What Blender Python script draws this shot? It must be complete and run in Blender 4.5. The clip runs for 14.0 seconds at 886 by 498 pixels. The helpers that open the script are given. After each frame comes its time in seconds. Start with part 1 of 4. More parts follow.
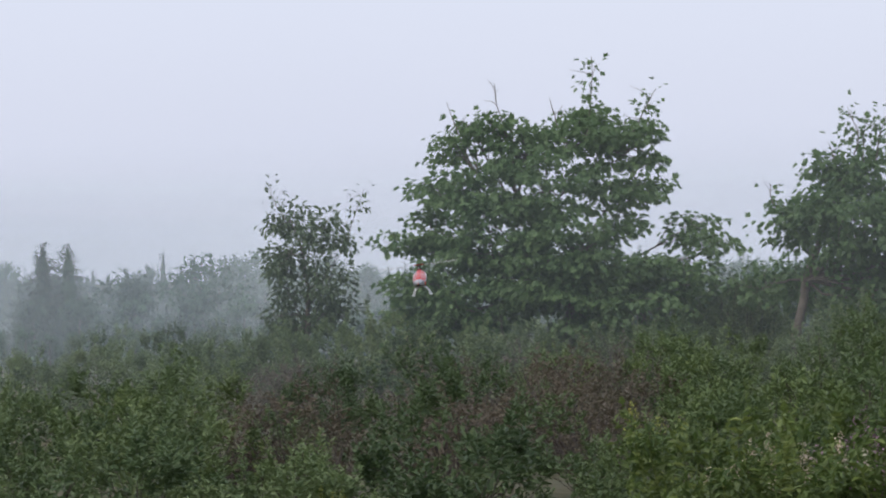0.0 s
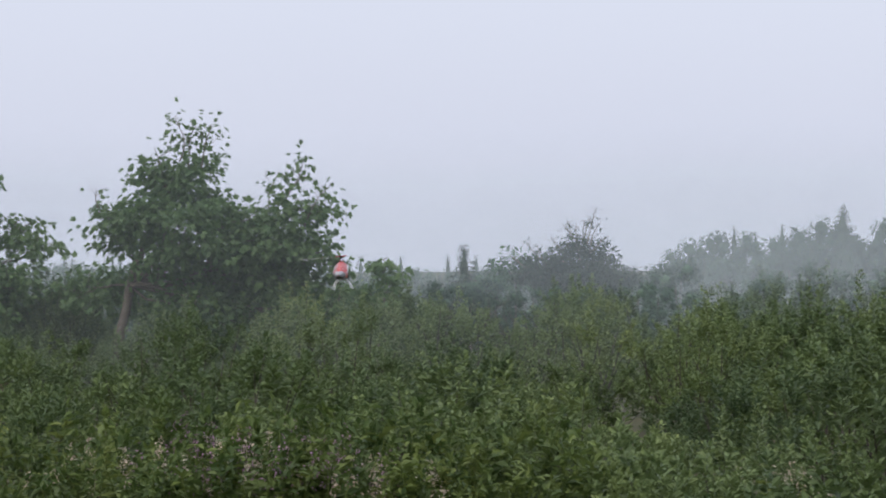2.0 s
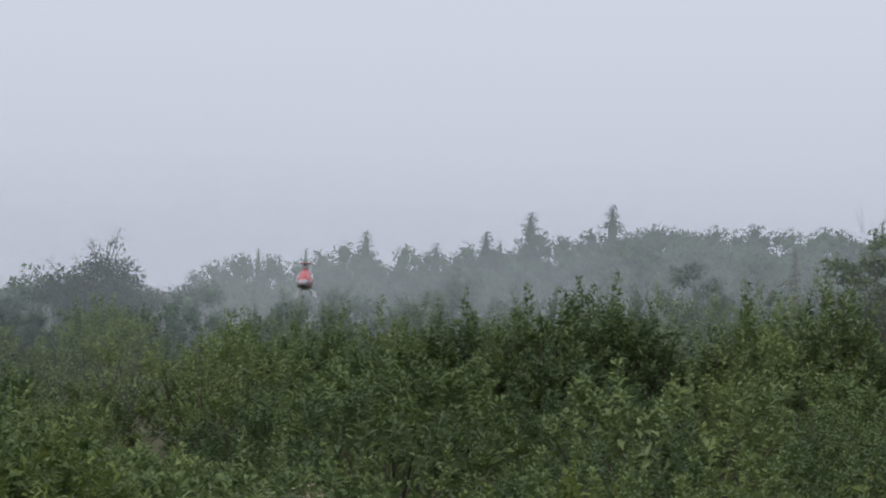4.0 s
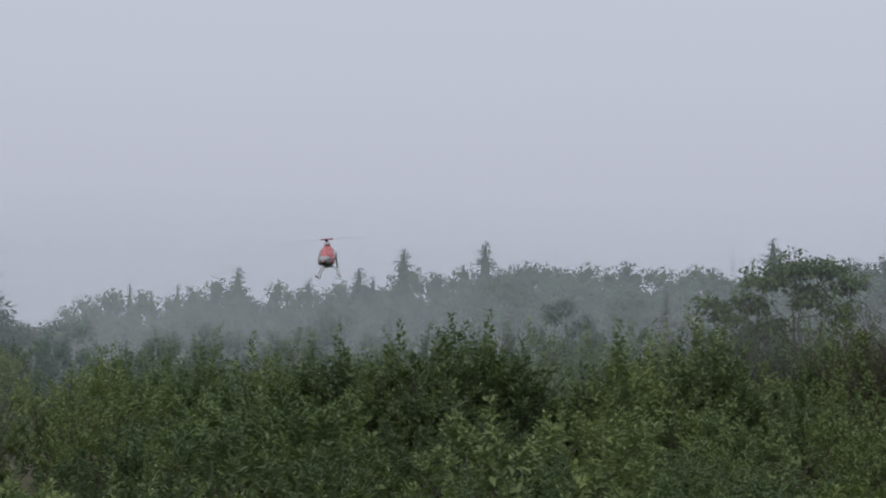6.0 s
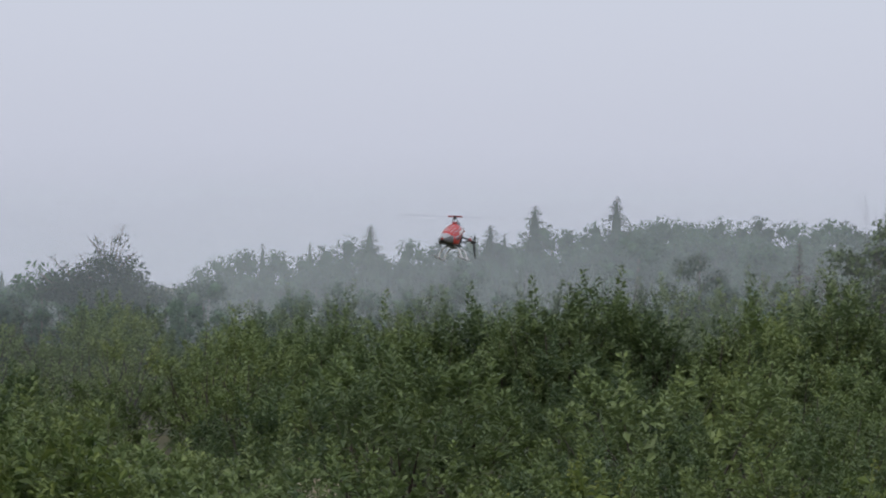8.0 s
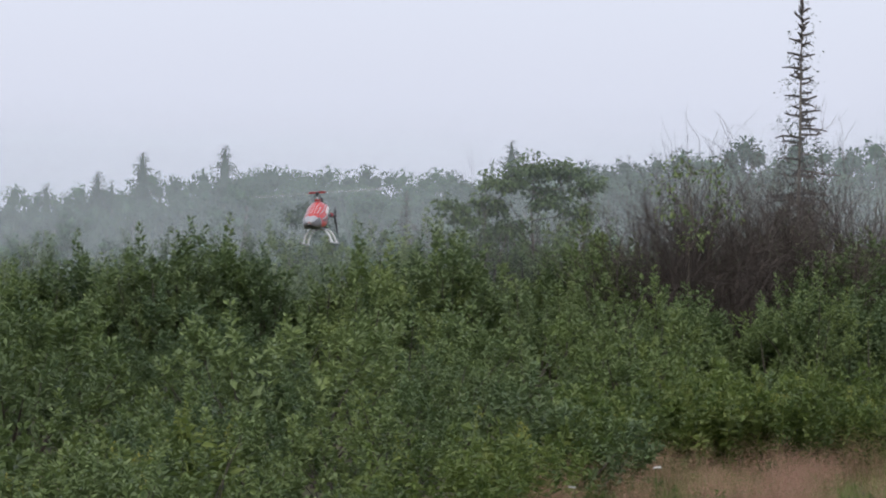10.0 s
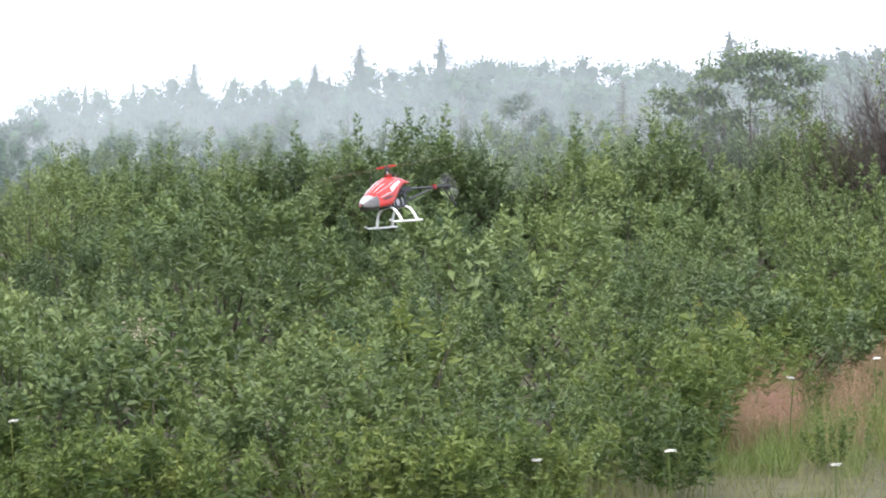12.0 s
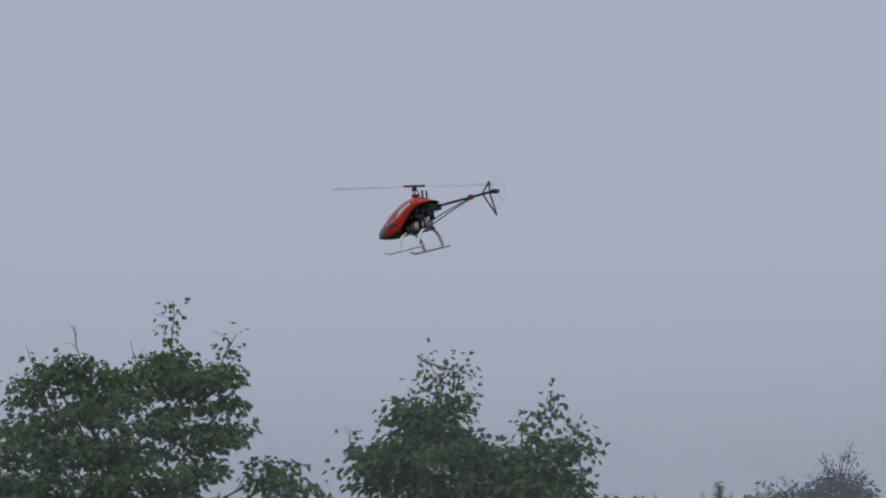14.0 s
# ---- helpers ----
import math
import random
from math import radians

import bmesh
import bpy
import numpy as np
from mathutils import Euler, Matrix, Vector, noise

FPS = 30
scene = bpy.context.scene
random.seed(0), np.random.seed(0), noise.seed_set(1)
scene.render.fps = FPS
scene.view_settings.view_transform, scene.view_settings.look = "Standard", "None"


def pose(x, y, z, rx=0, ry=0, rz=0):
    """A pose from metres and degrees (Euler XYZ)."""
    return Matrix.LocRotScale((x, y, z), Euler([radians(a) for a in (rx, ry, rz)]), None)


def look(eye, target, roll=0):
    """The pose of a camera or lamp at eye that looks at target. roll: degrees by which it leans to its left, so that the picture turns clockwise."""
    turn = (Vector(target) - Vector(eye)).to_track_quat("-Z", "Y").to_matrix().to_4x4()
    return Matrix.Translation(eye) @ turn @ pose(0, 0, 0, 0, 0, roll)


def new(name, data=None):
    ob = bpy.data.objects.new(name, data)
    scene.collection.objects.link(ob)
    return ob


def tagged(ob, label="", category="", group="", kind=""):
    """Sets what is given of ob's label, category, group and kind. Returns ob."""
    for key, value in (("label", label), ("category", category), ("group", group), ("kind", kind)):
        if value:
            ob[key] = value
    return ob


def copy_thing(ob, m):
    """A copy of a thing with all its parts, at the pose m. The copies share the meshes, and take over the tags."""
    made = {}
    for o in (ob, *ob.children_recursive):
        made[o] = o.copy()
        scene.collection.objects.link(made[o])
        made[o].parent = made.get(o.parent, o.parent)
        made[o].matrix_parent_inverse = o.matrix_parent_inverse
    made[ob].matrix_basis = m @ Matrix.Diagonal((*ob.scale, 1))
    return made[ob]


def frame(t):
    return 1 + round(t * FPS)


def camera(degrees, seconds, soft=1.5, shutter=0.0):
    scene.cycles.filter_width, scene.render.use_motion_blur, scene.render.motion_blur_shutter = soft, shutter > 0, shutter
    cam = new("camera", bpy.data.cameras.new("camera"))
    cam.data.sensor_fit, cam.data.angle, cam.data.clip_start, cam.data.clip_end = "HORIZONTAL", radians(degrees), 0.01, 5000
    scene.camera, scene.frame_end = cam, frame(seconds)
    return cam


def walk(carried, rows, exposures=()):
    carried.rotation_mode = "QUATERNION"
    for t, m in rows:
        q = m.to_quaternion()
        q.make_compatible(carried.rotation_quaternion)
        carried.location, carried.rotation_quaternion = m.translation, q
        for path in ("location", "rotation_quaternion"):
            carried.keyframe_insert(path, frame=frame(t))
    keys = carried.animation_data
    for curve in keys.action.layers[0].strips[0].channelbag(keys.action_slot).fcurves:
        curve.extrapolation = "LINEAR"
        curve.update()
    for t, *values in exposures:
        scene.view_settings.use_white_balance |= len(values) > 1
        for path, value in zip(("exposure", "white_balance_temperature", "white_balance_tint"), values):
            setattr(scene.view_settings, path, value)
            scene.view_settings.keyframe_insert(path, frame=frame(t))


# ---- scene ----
EYE = (0.0, 0.0, 1.6)
# seconds, heading in degrees to the right of +y, tilt upwards, roll
PATH = [
    (0.0, -22.957, 0.490, -1.355),
    (0.5, -18.840, 0.537, -1.058),
    (0.9, -15.632, 0.548, -0.768),
    (1.5, -11.320, 0.377, -0.573),
    (2.0, -9.185, 0.388, -0.307),
    (2.5, -6.799, 0.410, -0.438),
    (3.0, -4.184, 0.387, -0.096),
    (3.5, -1.522, 0.686, 0.340),
    (4.0, 0.537, 0.871, 0.796),
    (4.2, 1.400, 0.877, 0.846),
    (5.2, 3.600, 1.250, 1.000),
    (6.3, 2.724, 1.728, 1.038),
    (6.5, 2.325, 1.735, 1.067),
    (7.0, 0.523, 1.164, 0.492),
    (7.5, 0.000, 1.000, 0.310),
    (8.0, 0.453, 0.752, 0.351),
    (8.5, 2.586, 0.485, 0.493),
    (9.0, 5.595, 0.183, 0.688),
    (9.2, 6.372, 0.140, 0.744),
    (10.2, 8.600, -0.350, 0.650),
    (11.3, 7.173, -1.182, 0.543),
    (11.5, 6.436, -1.595, 0.603),
    (12.0, 4.060, -2.533, 0.387),
    (12.5, 0.509, -2.618, 0.040),
    (13.0, -5.217, -1.801, -0.494),
    (13.3, -7.703, -0.401, -0.595),
    (13.5, -9.285, 1.976, -0.771),
    (14.0, -14.283, 5.322, -1.049),
]


def aim(az, el, d=10.0):
    a, e = radians(az), radians(el)
    return (EYE[0] + d * math.sin(a) * math.cos(e), EYE[1] + d * math.cos(a) * math.cos(e), EYE[2] + d * math.sin(e))


cam = camera(18.0, 14.0, soft=2.0)
EXPOSURES = [(0.0, 0.1, 6430, 10), (2.0, 0.05, 6446, 10), (3.0, -0.12, 6475, 10), (4.0, -0.15, 6500, 10), (6.5, -0.42, 6500, 10), (7.5, -0.3, 6500, 10), (8.5, -0.1, 6500, 10), (9.2, 0.05, 6500, 10),
             (11.3, 0.53, 6500, 10), (12.0, 1.35, 6500, 10), (12.5, 1.58, 6500, 10), (12.8, 1.58, 6500, 10), (13.2, 0.97, 6500, 10), (13.5, 0.2, 6400, 10), (13.7, -0.45, 6250, 10), (14.0, -0.8, 6120, 10)]
walk(cam, [(t, look(EYE, aim(az, el), roll)) for t, az, el, roll in PATH], EXPOSURES)

# ---- sky: a bright overcast morning with ground mist ----
world = bpy.data.worlds.new("overcast_sky")
scene.world = world
world.use_nodes = True
wn = world.node_tree.nodes
wl = world.node_tree.links
wn.clear()
sky = wn.new("ShaderNodeTexSky")
sky.sky_type = "NISHITA"
sky.sun_disc = False
sky.sun_elevation, sky.sun_rotation = radians(38), radians(200)
sky.dust_density, sky.air_density = 6.0, 1.5
clear = wn.new("ShaderNodeBackground")
clear.inputs["Strength"].default_value = 0.03
cloud = wn.new("ShaderNodeBackground")
cloud.inputs["Color"].default_value = (0.63, 0.665, 0.80, 1)
cloud.inputs["Strength"].default_value = 0.98
add = wn.new("ShaderNodeAddShader")
wout = wn.new("ShaderNodeOutputWorld")
wl.new(sky.outputs[0], clear.inputs["Color"])
wl.new(clear.outputs[0], add.inputs[0])
wl.new(cloud.outputs[0], add.inputs[1])
wl.new(add.outputs[0], wout.inputs["Surface"])

sun = new("sun", bpy.data.lights.new("sun", "SUN"))
sun.data.energy, sun.data.angle, sun.data.color = 1.1, radians(40), (1.0, 0.97, 0.92)
sun.matrix_basis = look((0, 0, 0), (0.2, 0.55, -1.0))


# ---- materials ----
def shader(name):
    m = bpy.data.materials.new(name)
    m.use_nodes = True
    return m, m.node_tree.nodes, m.node_tree.links, m.node_tree.nodes["Principled BSDF"]


def leaf_material(name, dark, light, tint, through_light=0.35, rough=0.5, vary=0.4):
    """Foliage: each leaf its own shade, patches of tint over the plant, light through the blade."""
    m, n, l, p = shader(name)
    geo = n.new("ShaderNodeNewGeometry")
    mix = n.new("ShaderNodeMix")
    mix.data_type = "RGBA"
    mix.inputs["A"].default_value, mix.inputs["B"].default_value = (*dark, 1), (*light, 1)
    l.new(geo.outputs["Random Per Island"], mix.inputs["Factor"])
    tex = n.new("ShaderNodeTexCoord")
    noi = n.new("ShaderNodeTexNoise")
    noi.inputs["Scale"].default_value = 1.3
    info = n.new("ShaderNodeObjectInfo")
    offs = n.new("ShaderNodeVectorMath")
    offs.operation = "MULTIPLY_ADD"
    l.new(info.outputs["Random"], offs.inputs[0])
    offs.inputs[1].default_value = (40, 40, 40)
    l.new(tex.outputs["Object"], offs.inputs[2])
    l.new(offs.outputs[0], noi.inputs["Vector"])
    ramp = n.new("ShaderNodeMapRange")
    ramp.inputs["From Min"].default_value, ramp.inputs["From Max"].default_value = 0.45, 0.75
    l.new(noi.outputs["Fac"], ramp.inputs["Value"])
    mix2 = n.new("ShaderNodeMix")
    mix2.data_type = "RGBA"
    l.new(ramp.outputs[0], mix2.inputs["Factor"])
    l.new(mix.outputs["Result"], mix2.inputs["A"])
    mix2.inputs["B"].default_value = (*tint, 1)
    hsv = n.new("ShaderNodeHueSaturation")
    val = n.new("ShaderNodeMapRange")
    val.inputs["To Min"].default_value, val.inputs["To Max"].default_value = 1 - vary, 1 + vary
    l.new(info.outputs["Random"], val.inputs["Value"])
    l.new(val.outputs[0], hsv.inputs["Value"])
    hue = n.new("ShaderNodeMapRange")
    hue.inputs["To Min"].default_value, hue.inputs["To Max"].default_value = 0.5 + 0.05 * vary, 0.5 - 0.05 * vary
    l.new(info.outputs["Random"], hue.inputs["Value"])
    l.new(hue.outputs[0], hsv.inputs["Hue"])
    l.new(mix2.outputs["Result"], hsv.inputs["Color"])
    l.new(hsv.outputs[0], p.inputs["Base Color"])
    p.inputs["Roughness"].default_value = rough
    p.inputs["Specular IOR Level"].default_value = 0.4
    tr = n.new("ShaderNodeBsdfTranslucent")
    l.new(hsv.outputs[0], tr.inputs["Color"])
    ms = n.new("ShaderNodeMixShader")
    ms.inputs[0].default_value = through_light
    l.new(p.outputs[0], ms.inputs[1])
    l.new(tr.outputs[0], ms.inputs[2])
    l.new(ms.outputs[0], n["Material Output"].inputs["Surface"])
    return m


def surface(name, a, b, scale, rough=0.8, metal=0.0, bump=0.0, coat=0.0):
    """Two tones broken by noise at two sizes, with relief."""
    m, n, l, p = shader(name)
    tex = n.new("ShaderNodeTexCoord")
    n1, n2 = n.new("ShaderNodeTexNoise"), n.new("ShaderNodeTexNoise")
    n1.inputs["Scale"].default_value, n2.inputs["Scale"].default_value = scale, scale * 9
    n1.inputs["Detail"].default_value = 6
    mul = n.new("ShaderNodeMath")
    mul.operation = "MULTIPLY_ADD"
    mul.inputs[1].default_value = 0.5
    l.new(tex.outputs["Object"], n1.inputs["Vector"])
    l.new(tex.outputs["Object"], n2.inputs["Vector"])
    half = n.new("ShaderNodeMath")
    half.operation = "MULTIPLY"
    half.inputs[1].default_value = 0.5
    l.new(n1.outputs["Fac"], half.inputs[0])
    l.new(n2.outputs["Fac"], mul.inputs[0])
    l.new(half.outputs[0], mul.inputs[2])
    rng = n.new("ShaderNodeMapRange")
    rng.inputs["From Min"].default_value, rng.inputs["From Max"].default_value = 0.35, 0.65
    l.new(mul.outputs[0], rng.inputs["Value"])
    mix = n.new("ShaderNodeMix")
    mix.data_type = "RGBA"
    l.new(rng.outputs[0], mix.inputs["Factor"])
    mix.inputs["A"].default_value, mix.inputs["B"].default_value = (*a, 1), (*b, 1)
    l.new(mix.outputs["Result"], p.inputs["Base Color"])
    p.inputs["Roughness"].default_value, p.inputs["Metallic"].default_value = rough, metal
    p.inputs["Coat Weight"].default_value = coat
    if bump:
        bn = n.new("ShaderNodeBump")
        bn.inputs["Strength"].default_value = bump
        bn.inputs["Distance"].default_value = 0.05
        l.new(mul.outputs[0], bn.inputs["Height"])
        l.new(bn.outputs[0], p.inputs["Normal"])
    return m


ALDER = leaf_material("alder_leaf", (0.088, 0.134, 0.048), (0.18, 0.245, 0.094), (0.175, 0.23, 0.068), 0.24, 0.5, 0.3)
DARK_SHRUB = leaf_material("dark_shrub_leaf", (0.076, 0.122, 0.05), (0.145, 0.202, 0.086), (0.14, 0.188, 0.068), 0.24, 0.5, 0.3)
MAPLE = leaf_material("maple_leaf", (0.075, 0.14, 0.052), (0.155, 0.245, 0.092), (0.13, 0.205, 0.075), 0.45, 0.5, 0.04)
POPLAR = leaf_material("poplar_leaf", (0.06, 0.095, 0.045), (0.13, 0.18, 0.09), (0.09, 0.13, 0.065), 0.35, 0.4, 0.04)
NEEDLE = leaf_material("spruce_needle", (0.022, 0.046, 0.026), (0.044, 0.084, 0.042), (0.036, 0.062, 0.034), 0.1, 0.7)
FAR_LEAF = leaf_material("far_wood_leaf", (0.03, 0.068, 0.036), (0.06, 0.12, 0.06), (0.045, 0.10, 0.05), 0.2, 0.7)
RUSSET = leaf_material("russet_leaf", (0.075, 0.062, 0.044), (0.13, 0.113, 0.076), (0.11, 0.10, 0.06))
WEED = leaf_material("weed_leaf", (0.075, 0.12, 0.028), (0.16, 0.22, 0.06), (0.15, 0.19, 0.055))
STRAW = leaf_material("grass_blade", (0.13, 0.16, 0.05), (0.26, 0.24, 0.11), (0.16, 0.19, 0.05), 0.3, 0.6)
RED_GRASS = leaf_material("red_grass_blade", (0.27, 0.165, 0.11), (0.36, 0.24, 0.165), (0.28, 0.235, 0.12), 0.3, 0.6)
GOLD = leaf_material("goldenrod_bloom", (0.24, 0.26, 0.06), (0.38, 0.37, 0.08), (0.24, 0.29, 0.07))
PINK = leaf_material("fireweed_bloom", (0.30, 0.16, 0.26), (0.44, 0.26, 0.37), (0.32, 0.22, 0.25))
CREAM = leaf_material("meadowsweet_bloom", (0.5, 0.42, 0.32), (0.75, 0.68, 0.55), (0.55, 0.4, 0.32))
WHITE_BLOOM = leaf_material("daisy_bloom", (0.75, 0.75, 0.72), (0.85, 0.85, 0.82), (0.8, 0.8, 0.75))
BARK = surface("grey_bark", (0.09, 0.075, 0.06), (0.19, 0.165, 0.14), 9, 0.9, bump=0.6)
TWIG = surface("bare_twig", (0.042, 0.034, 0.03), (0.092, 0.074, 0.064), 14, 0.9)
SOIL = surface("meadow_soil", (0.05, 0.055, 0.022), (0.10, 0.09, 0.045), 0.9, 0.95, bump=0.8)


def mist_material(name, strength, fade, hollow=0.0):
    """Droplets in the air: mostly clear, a little white scatter, thinning upwards in wisps."""
    m, n, l, p = shader(name)
    n.remove(p)
    geo = n.new("ShaderNodeNewGeometry")
    sep = n.new("ShaderNodeSeparateXYZ")
    l.new(geo.outputs["Position"], sep.inputs[0])
    noi = n.new("ShaderNodeTexNoise")
    noi.inputs["Scale"].default_value, noi.inputs["Detail"].default_value = 0.05, 3
    l.new(geo.outputs["Position"], noi.inputs["Vector"])
    hgt = n.new("ShaderNodeMapRange")
    hgt.inputs["From Min"].default_value, hgt.inputs["From Max"].default_value = fade[0], fade[1]
    hgt.inputs["To Min"].default_value, hgt.inputs["To Max"].default_value = 1.0, 0.0
    hgt.interpolation_type = "SMOOTHSTEP"
    l.new(sep.outputs["Z"], hgt.inputs["Value"])
    amt = n.new("ShaderNodeMapRange")
    amt.inputs["From Min"].default_value, amt.inputs["From Max"].default_value = 0.3, 0.7
    amt.inputs["To Min"].default_value, amt.inputs["To Max"].default_value = 0.6 * strength, 1.3 * strength
    l.new(noi.outputs["Fac"], amt.inputs["Value"])
    mul = n.new("ShaderNodeMath")
    mul.operation = "MULTIPLY"
    l.new(hgt.outputs[0], mul.inputs[0])
    l.new(amt.outputs[0], mul.inputs[1])
    if hollow:
        low = n.new("ShaderNodeMapRange")
        low.inputs["From Min"].default_value, low.inputs["From Max"].default_value = -0.27 * hollow, -0.47 * hollow
        low.interpolation_type = "SMOOTHSTEP"
        l.new(sep.outputs["X"], low.inputs["Value"])
        both = n.new("ShaderNodeMath")
        both.operation = "MULTIPLY"
        l.new(low.outputs[0], both.inputs[0])
        l.new(mul.outputs[0], both.inputs[1])
        mul = both
    dif, tra, mid, clr, mix = (n.new("ShaderNodeBsdfDiffuse"), n.new("ShaderNodeBsdfTranslucent"), n.new("ShaderNodeMixShader"),
                               n.new("ShaderNodeBsdfTransparent"), n.new("ShaderNodeMixShader"))
    dif.inputs["Color"].default_value = tra.inputs["Color"].default_value = (0.84, 0.93, 0.96, 1)
    l.new(dif.outputs[0], mid.inputs[1])
    l.new(tra.outputs[0], mid.inputs[2])
    l.new(mul.outputs[0], mix.inputs[0])
    l.new(clr.outputs[0], mix.inputs[1])
    l.new(mid.outputs[0], mix.inputs[2])
    l.new(mix.outputs[0], n["Material Output"].inputs["Surface"])
    return m


# ---- mesh helpers ----
def mesh_of(name, verts, faces, material, smooth=False):
    me = bpy.data.meshes.new(name)
    me.from_pydata([tuple(v) for v in verts], [], faces)
    me.materials.append(material)
    if smooth:
        me.polygons.foreach_set("use_smooth", [True] * len(me.polygons))
    me.update()
    return me


def part(name, me, parent, label=""):
    ob = new(name, me)
    ob.parent = parent
    return tagged(ob, label)


def tube(verts, faces, pts, radii, sides=5):
    """Adds a tapering tube along pts to the lists."""
    base = len(verts)
    pts = [Vector(p) for p in pts]
    for i, p in enumerate(pts):
        d = (pts[min(i + 1, len(pts) - 1)] - pts[max(i - 1, 0)]).normalized()
        u = d.cross(Vector((0.31, 0.95, 0.05))).normalized()
        v = d.cross(u)
        for k in range(sides):
            a = 2 * math.pi * k / sides
            verts.append(p + (u * math.cos(a) + v * math.sin(a)) * radii[i])
    for i in range(len(pts) - 1):
        for k in range(sides):
            a, b = base + i * sides + k, base + i * sides + (k + 1) % sides
            faces.append((a, b, b + sides, a + sides))


SHAPES = {
    "oval": ([(0, 0), (-0.28, 0.35), (-0.22, 0.75), (0, 1), (0.22, 0.75), (0.28, 0.35)], [(0, 1, 2, 3), (0, 3, 4, 5)]),
    "kite": ([(0, 0), (-0.25, 0.48), (0, 1), (0.25, 0.48)], [(0, 1, 2), (0, 2, 3)]),
    "maple": ([(0, 0), (-0.5, 0.2), (-0.3, 0.45), (-0.45, 0.8), (-0.12, 0.7), (0, 1.05), (0.12, 0.7), (0.45, 0.8), (0.3, 0.45), (0.5, 0.2)],
              [(0, 1, 2), (0, 2, 3, 4), (0, 4, 5, 6), (0, 6, 7, 8), (0, 8, 9)]),
    "blade": ([(-0.011, 0), (0.011, 0), (0.006, 0.6), (0, 1), (-0.006, 0.6)], [(0, 1, 2, 4), (4, 2, 3)]),
}


def leaves(rng, places, ways, sizes, shape="oval", droop=0.3, spread=1.0):
    """Blades at places, growing along ways with a random turn; returns vertices and faces."""
    outline, fan = SHAPES[shape]
    n = len(places)
    ways = ways + rng.normal(0, spread, (n, 3)) * 0.6
    ways[:, 2] -= droop
    ways /= np.linalg.norm(ways, axis=1)[:, None] + 1e-9
    side = np.cross(ways, rng.normal(0, 0.45, (n, 3)) + (0, 0, 1))
    side /= np.linalg.norm(side, axis=1)[:, None] + 1e-9
    up = np.cross(side, ways)
    o = np.array(outline)
    s = np.asarray(sizes)[:, None, None]
    verts = (places[:, None, :] + s * (side[:, None, :] * o[None, :, 0:1] + ways[:, None, :] * o[None, :, 1:2]
             + up[:, None, :] * (np.abs(o[:, 0]) * 0.45 - 0.18 * o[:, 1] ** 2)[None, :, None])).reshape(-1, 3)
    k = len(outline)
    faces = [tuple(i * k + j for j in f) for i in range(n) for f in fan]
    return verts, faces


def curve_points(rng, a, b, n, wobble):
    a, b = Vector(a), Vector(b)
    out = []
    bend = Vector(rng.normal(0, wobble, 3))
    for i in range(n):
        t = i / (n - 1)
        out.append(a.lerp(b, t) + bend * math.sin(math.pi * t) + Vector(rng.normal(0, wobble * 0.25, 3)) * (0 < t < 1))
    return out


# ---- shape of the land ----
def land(x, y):
    d = math.hypot(x, y)
    az = math.degrees(math.atan2(x, y))
    fall = min(1.0, max(0.0, (d - 47) / 110))
    fall = -4.4 * fall * fall * (3 - 2 * fall)
    rise = min(1.0, max(0.0, (d - 150) / 110)) * min(1.0, max(0.0, (az + 4) / 14)) * 3.4
    bumps = 0.10 * noise.noise((x * 0.25, y * 0.25, 0.3)) * min(1.0, max(0.0, (d - 8) / 8))
    return fall + rise + bumps - 0.05


def spot(az, d):
    a = radians(az)
    x, y = d * math.sin(a), d * math.cos(a)
    return x, y, land(x, y)


def ground():
    verts, faces = [], []
    rings = [0.0, 4, 8, 11, 13, 15, 17, 19, 21, 24, 27, 30, 34, 38, 43, 50, 60, 75, 95, 115, 140, 170, 200, 230, 260, 290, 340, 450, 800, 2000, 4500]
    seg = 180
    verts.append((0, 0, land(0, 0.01)))
    for r in rings[1:]:
        for k in range(seg):
            a = 2 * math.pi * k / seg
            x, y = r * math.sin(a), r * math.cos(a)
            verts.append((x, y, land(x, y)))
    for k in range(seg):
        faces.append((0, 1 + (k + 1) % seg, 1 + k))
    for i in range(len(rings) - 2):
        for k in range(seg):
            a, b = 1 + i * seg + k, 1 + i * seg + (k + 1) % seg
            faces.append((a, b, b + seg, a + seg))
    ob = new("ground", mesh_of("ground", verts, faces, SOIL, True))
    tagged(ob, "rough overgrown meadow soil under shrubs and grass", "ground", kind="structure")


ground()


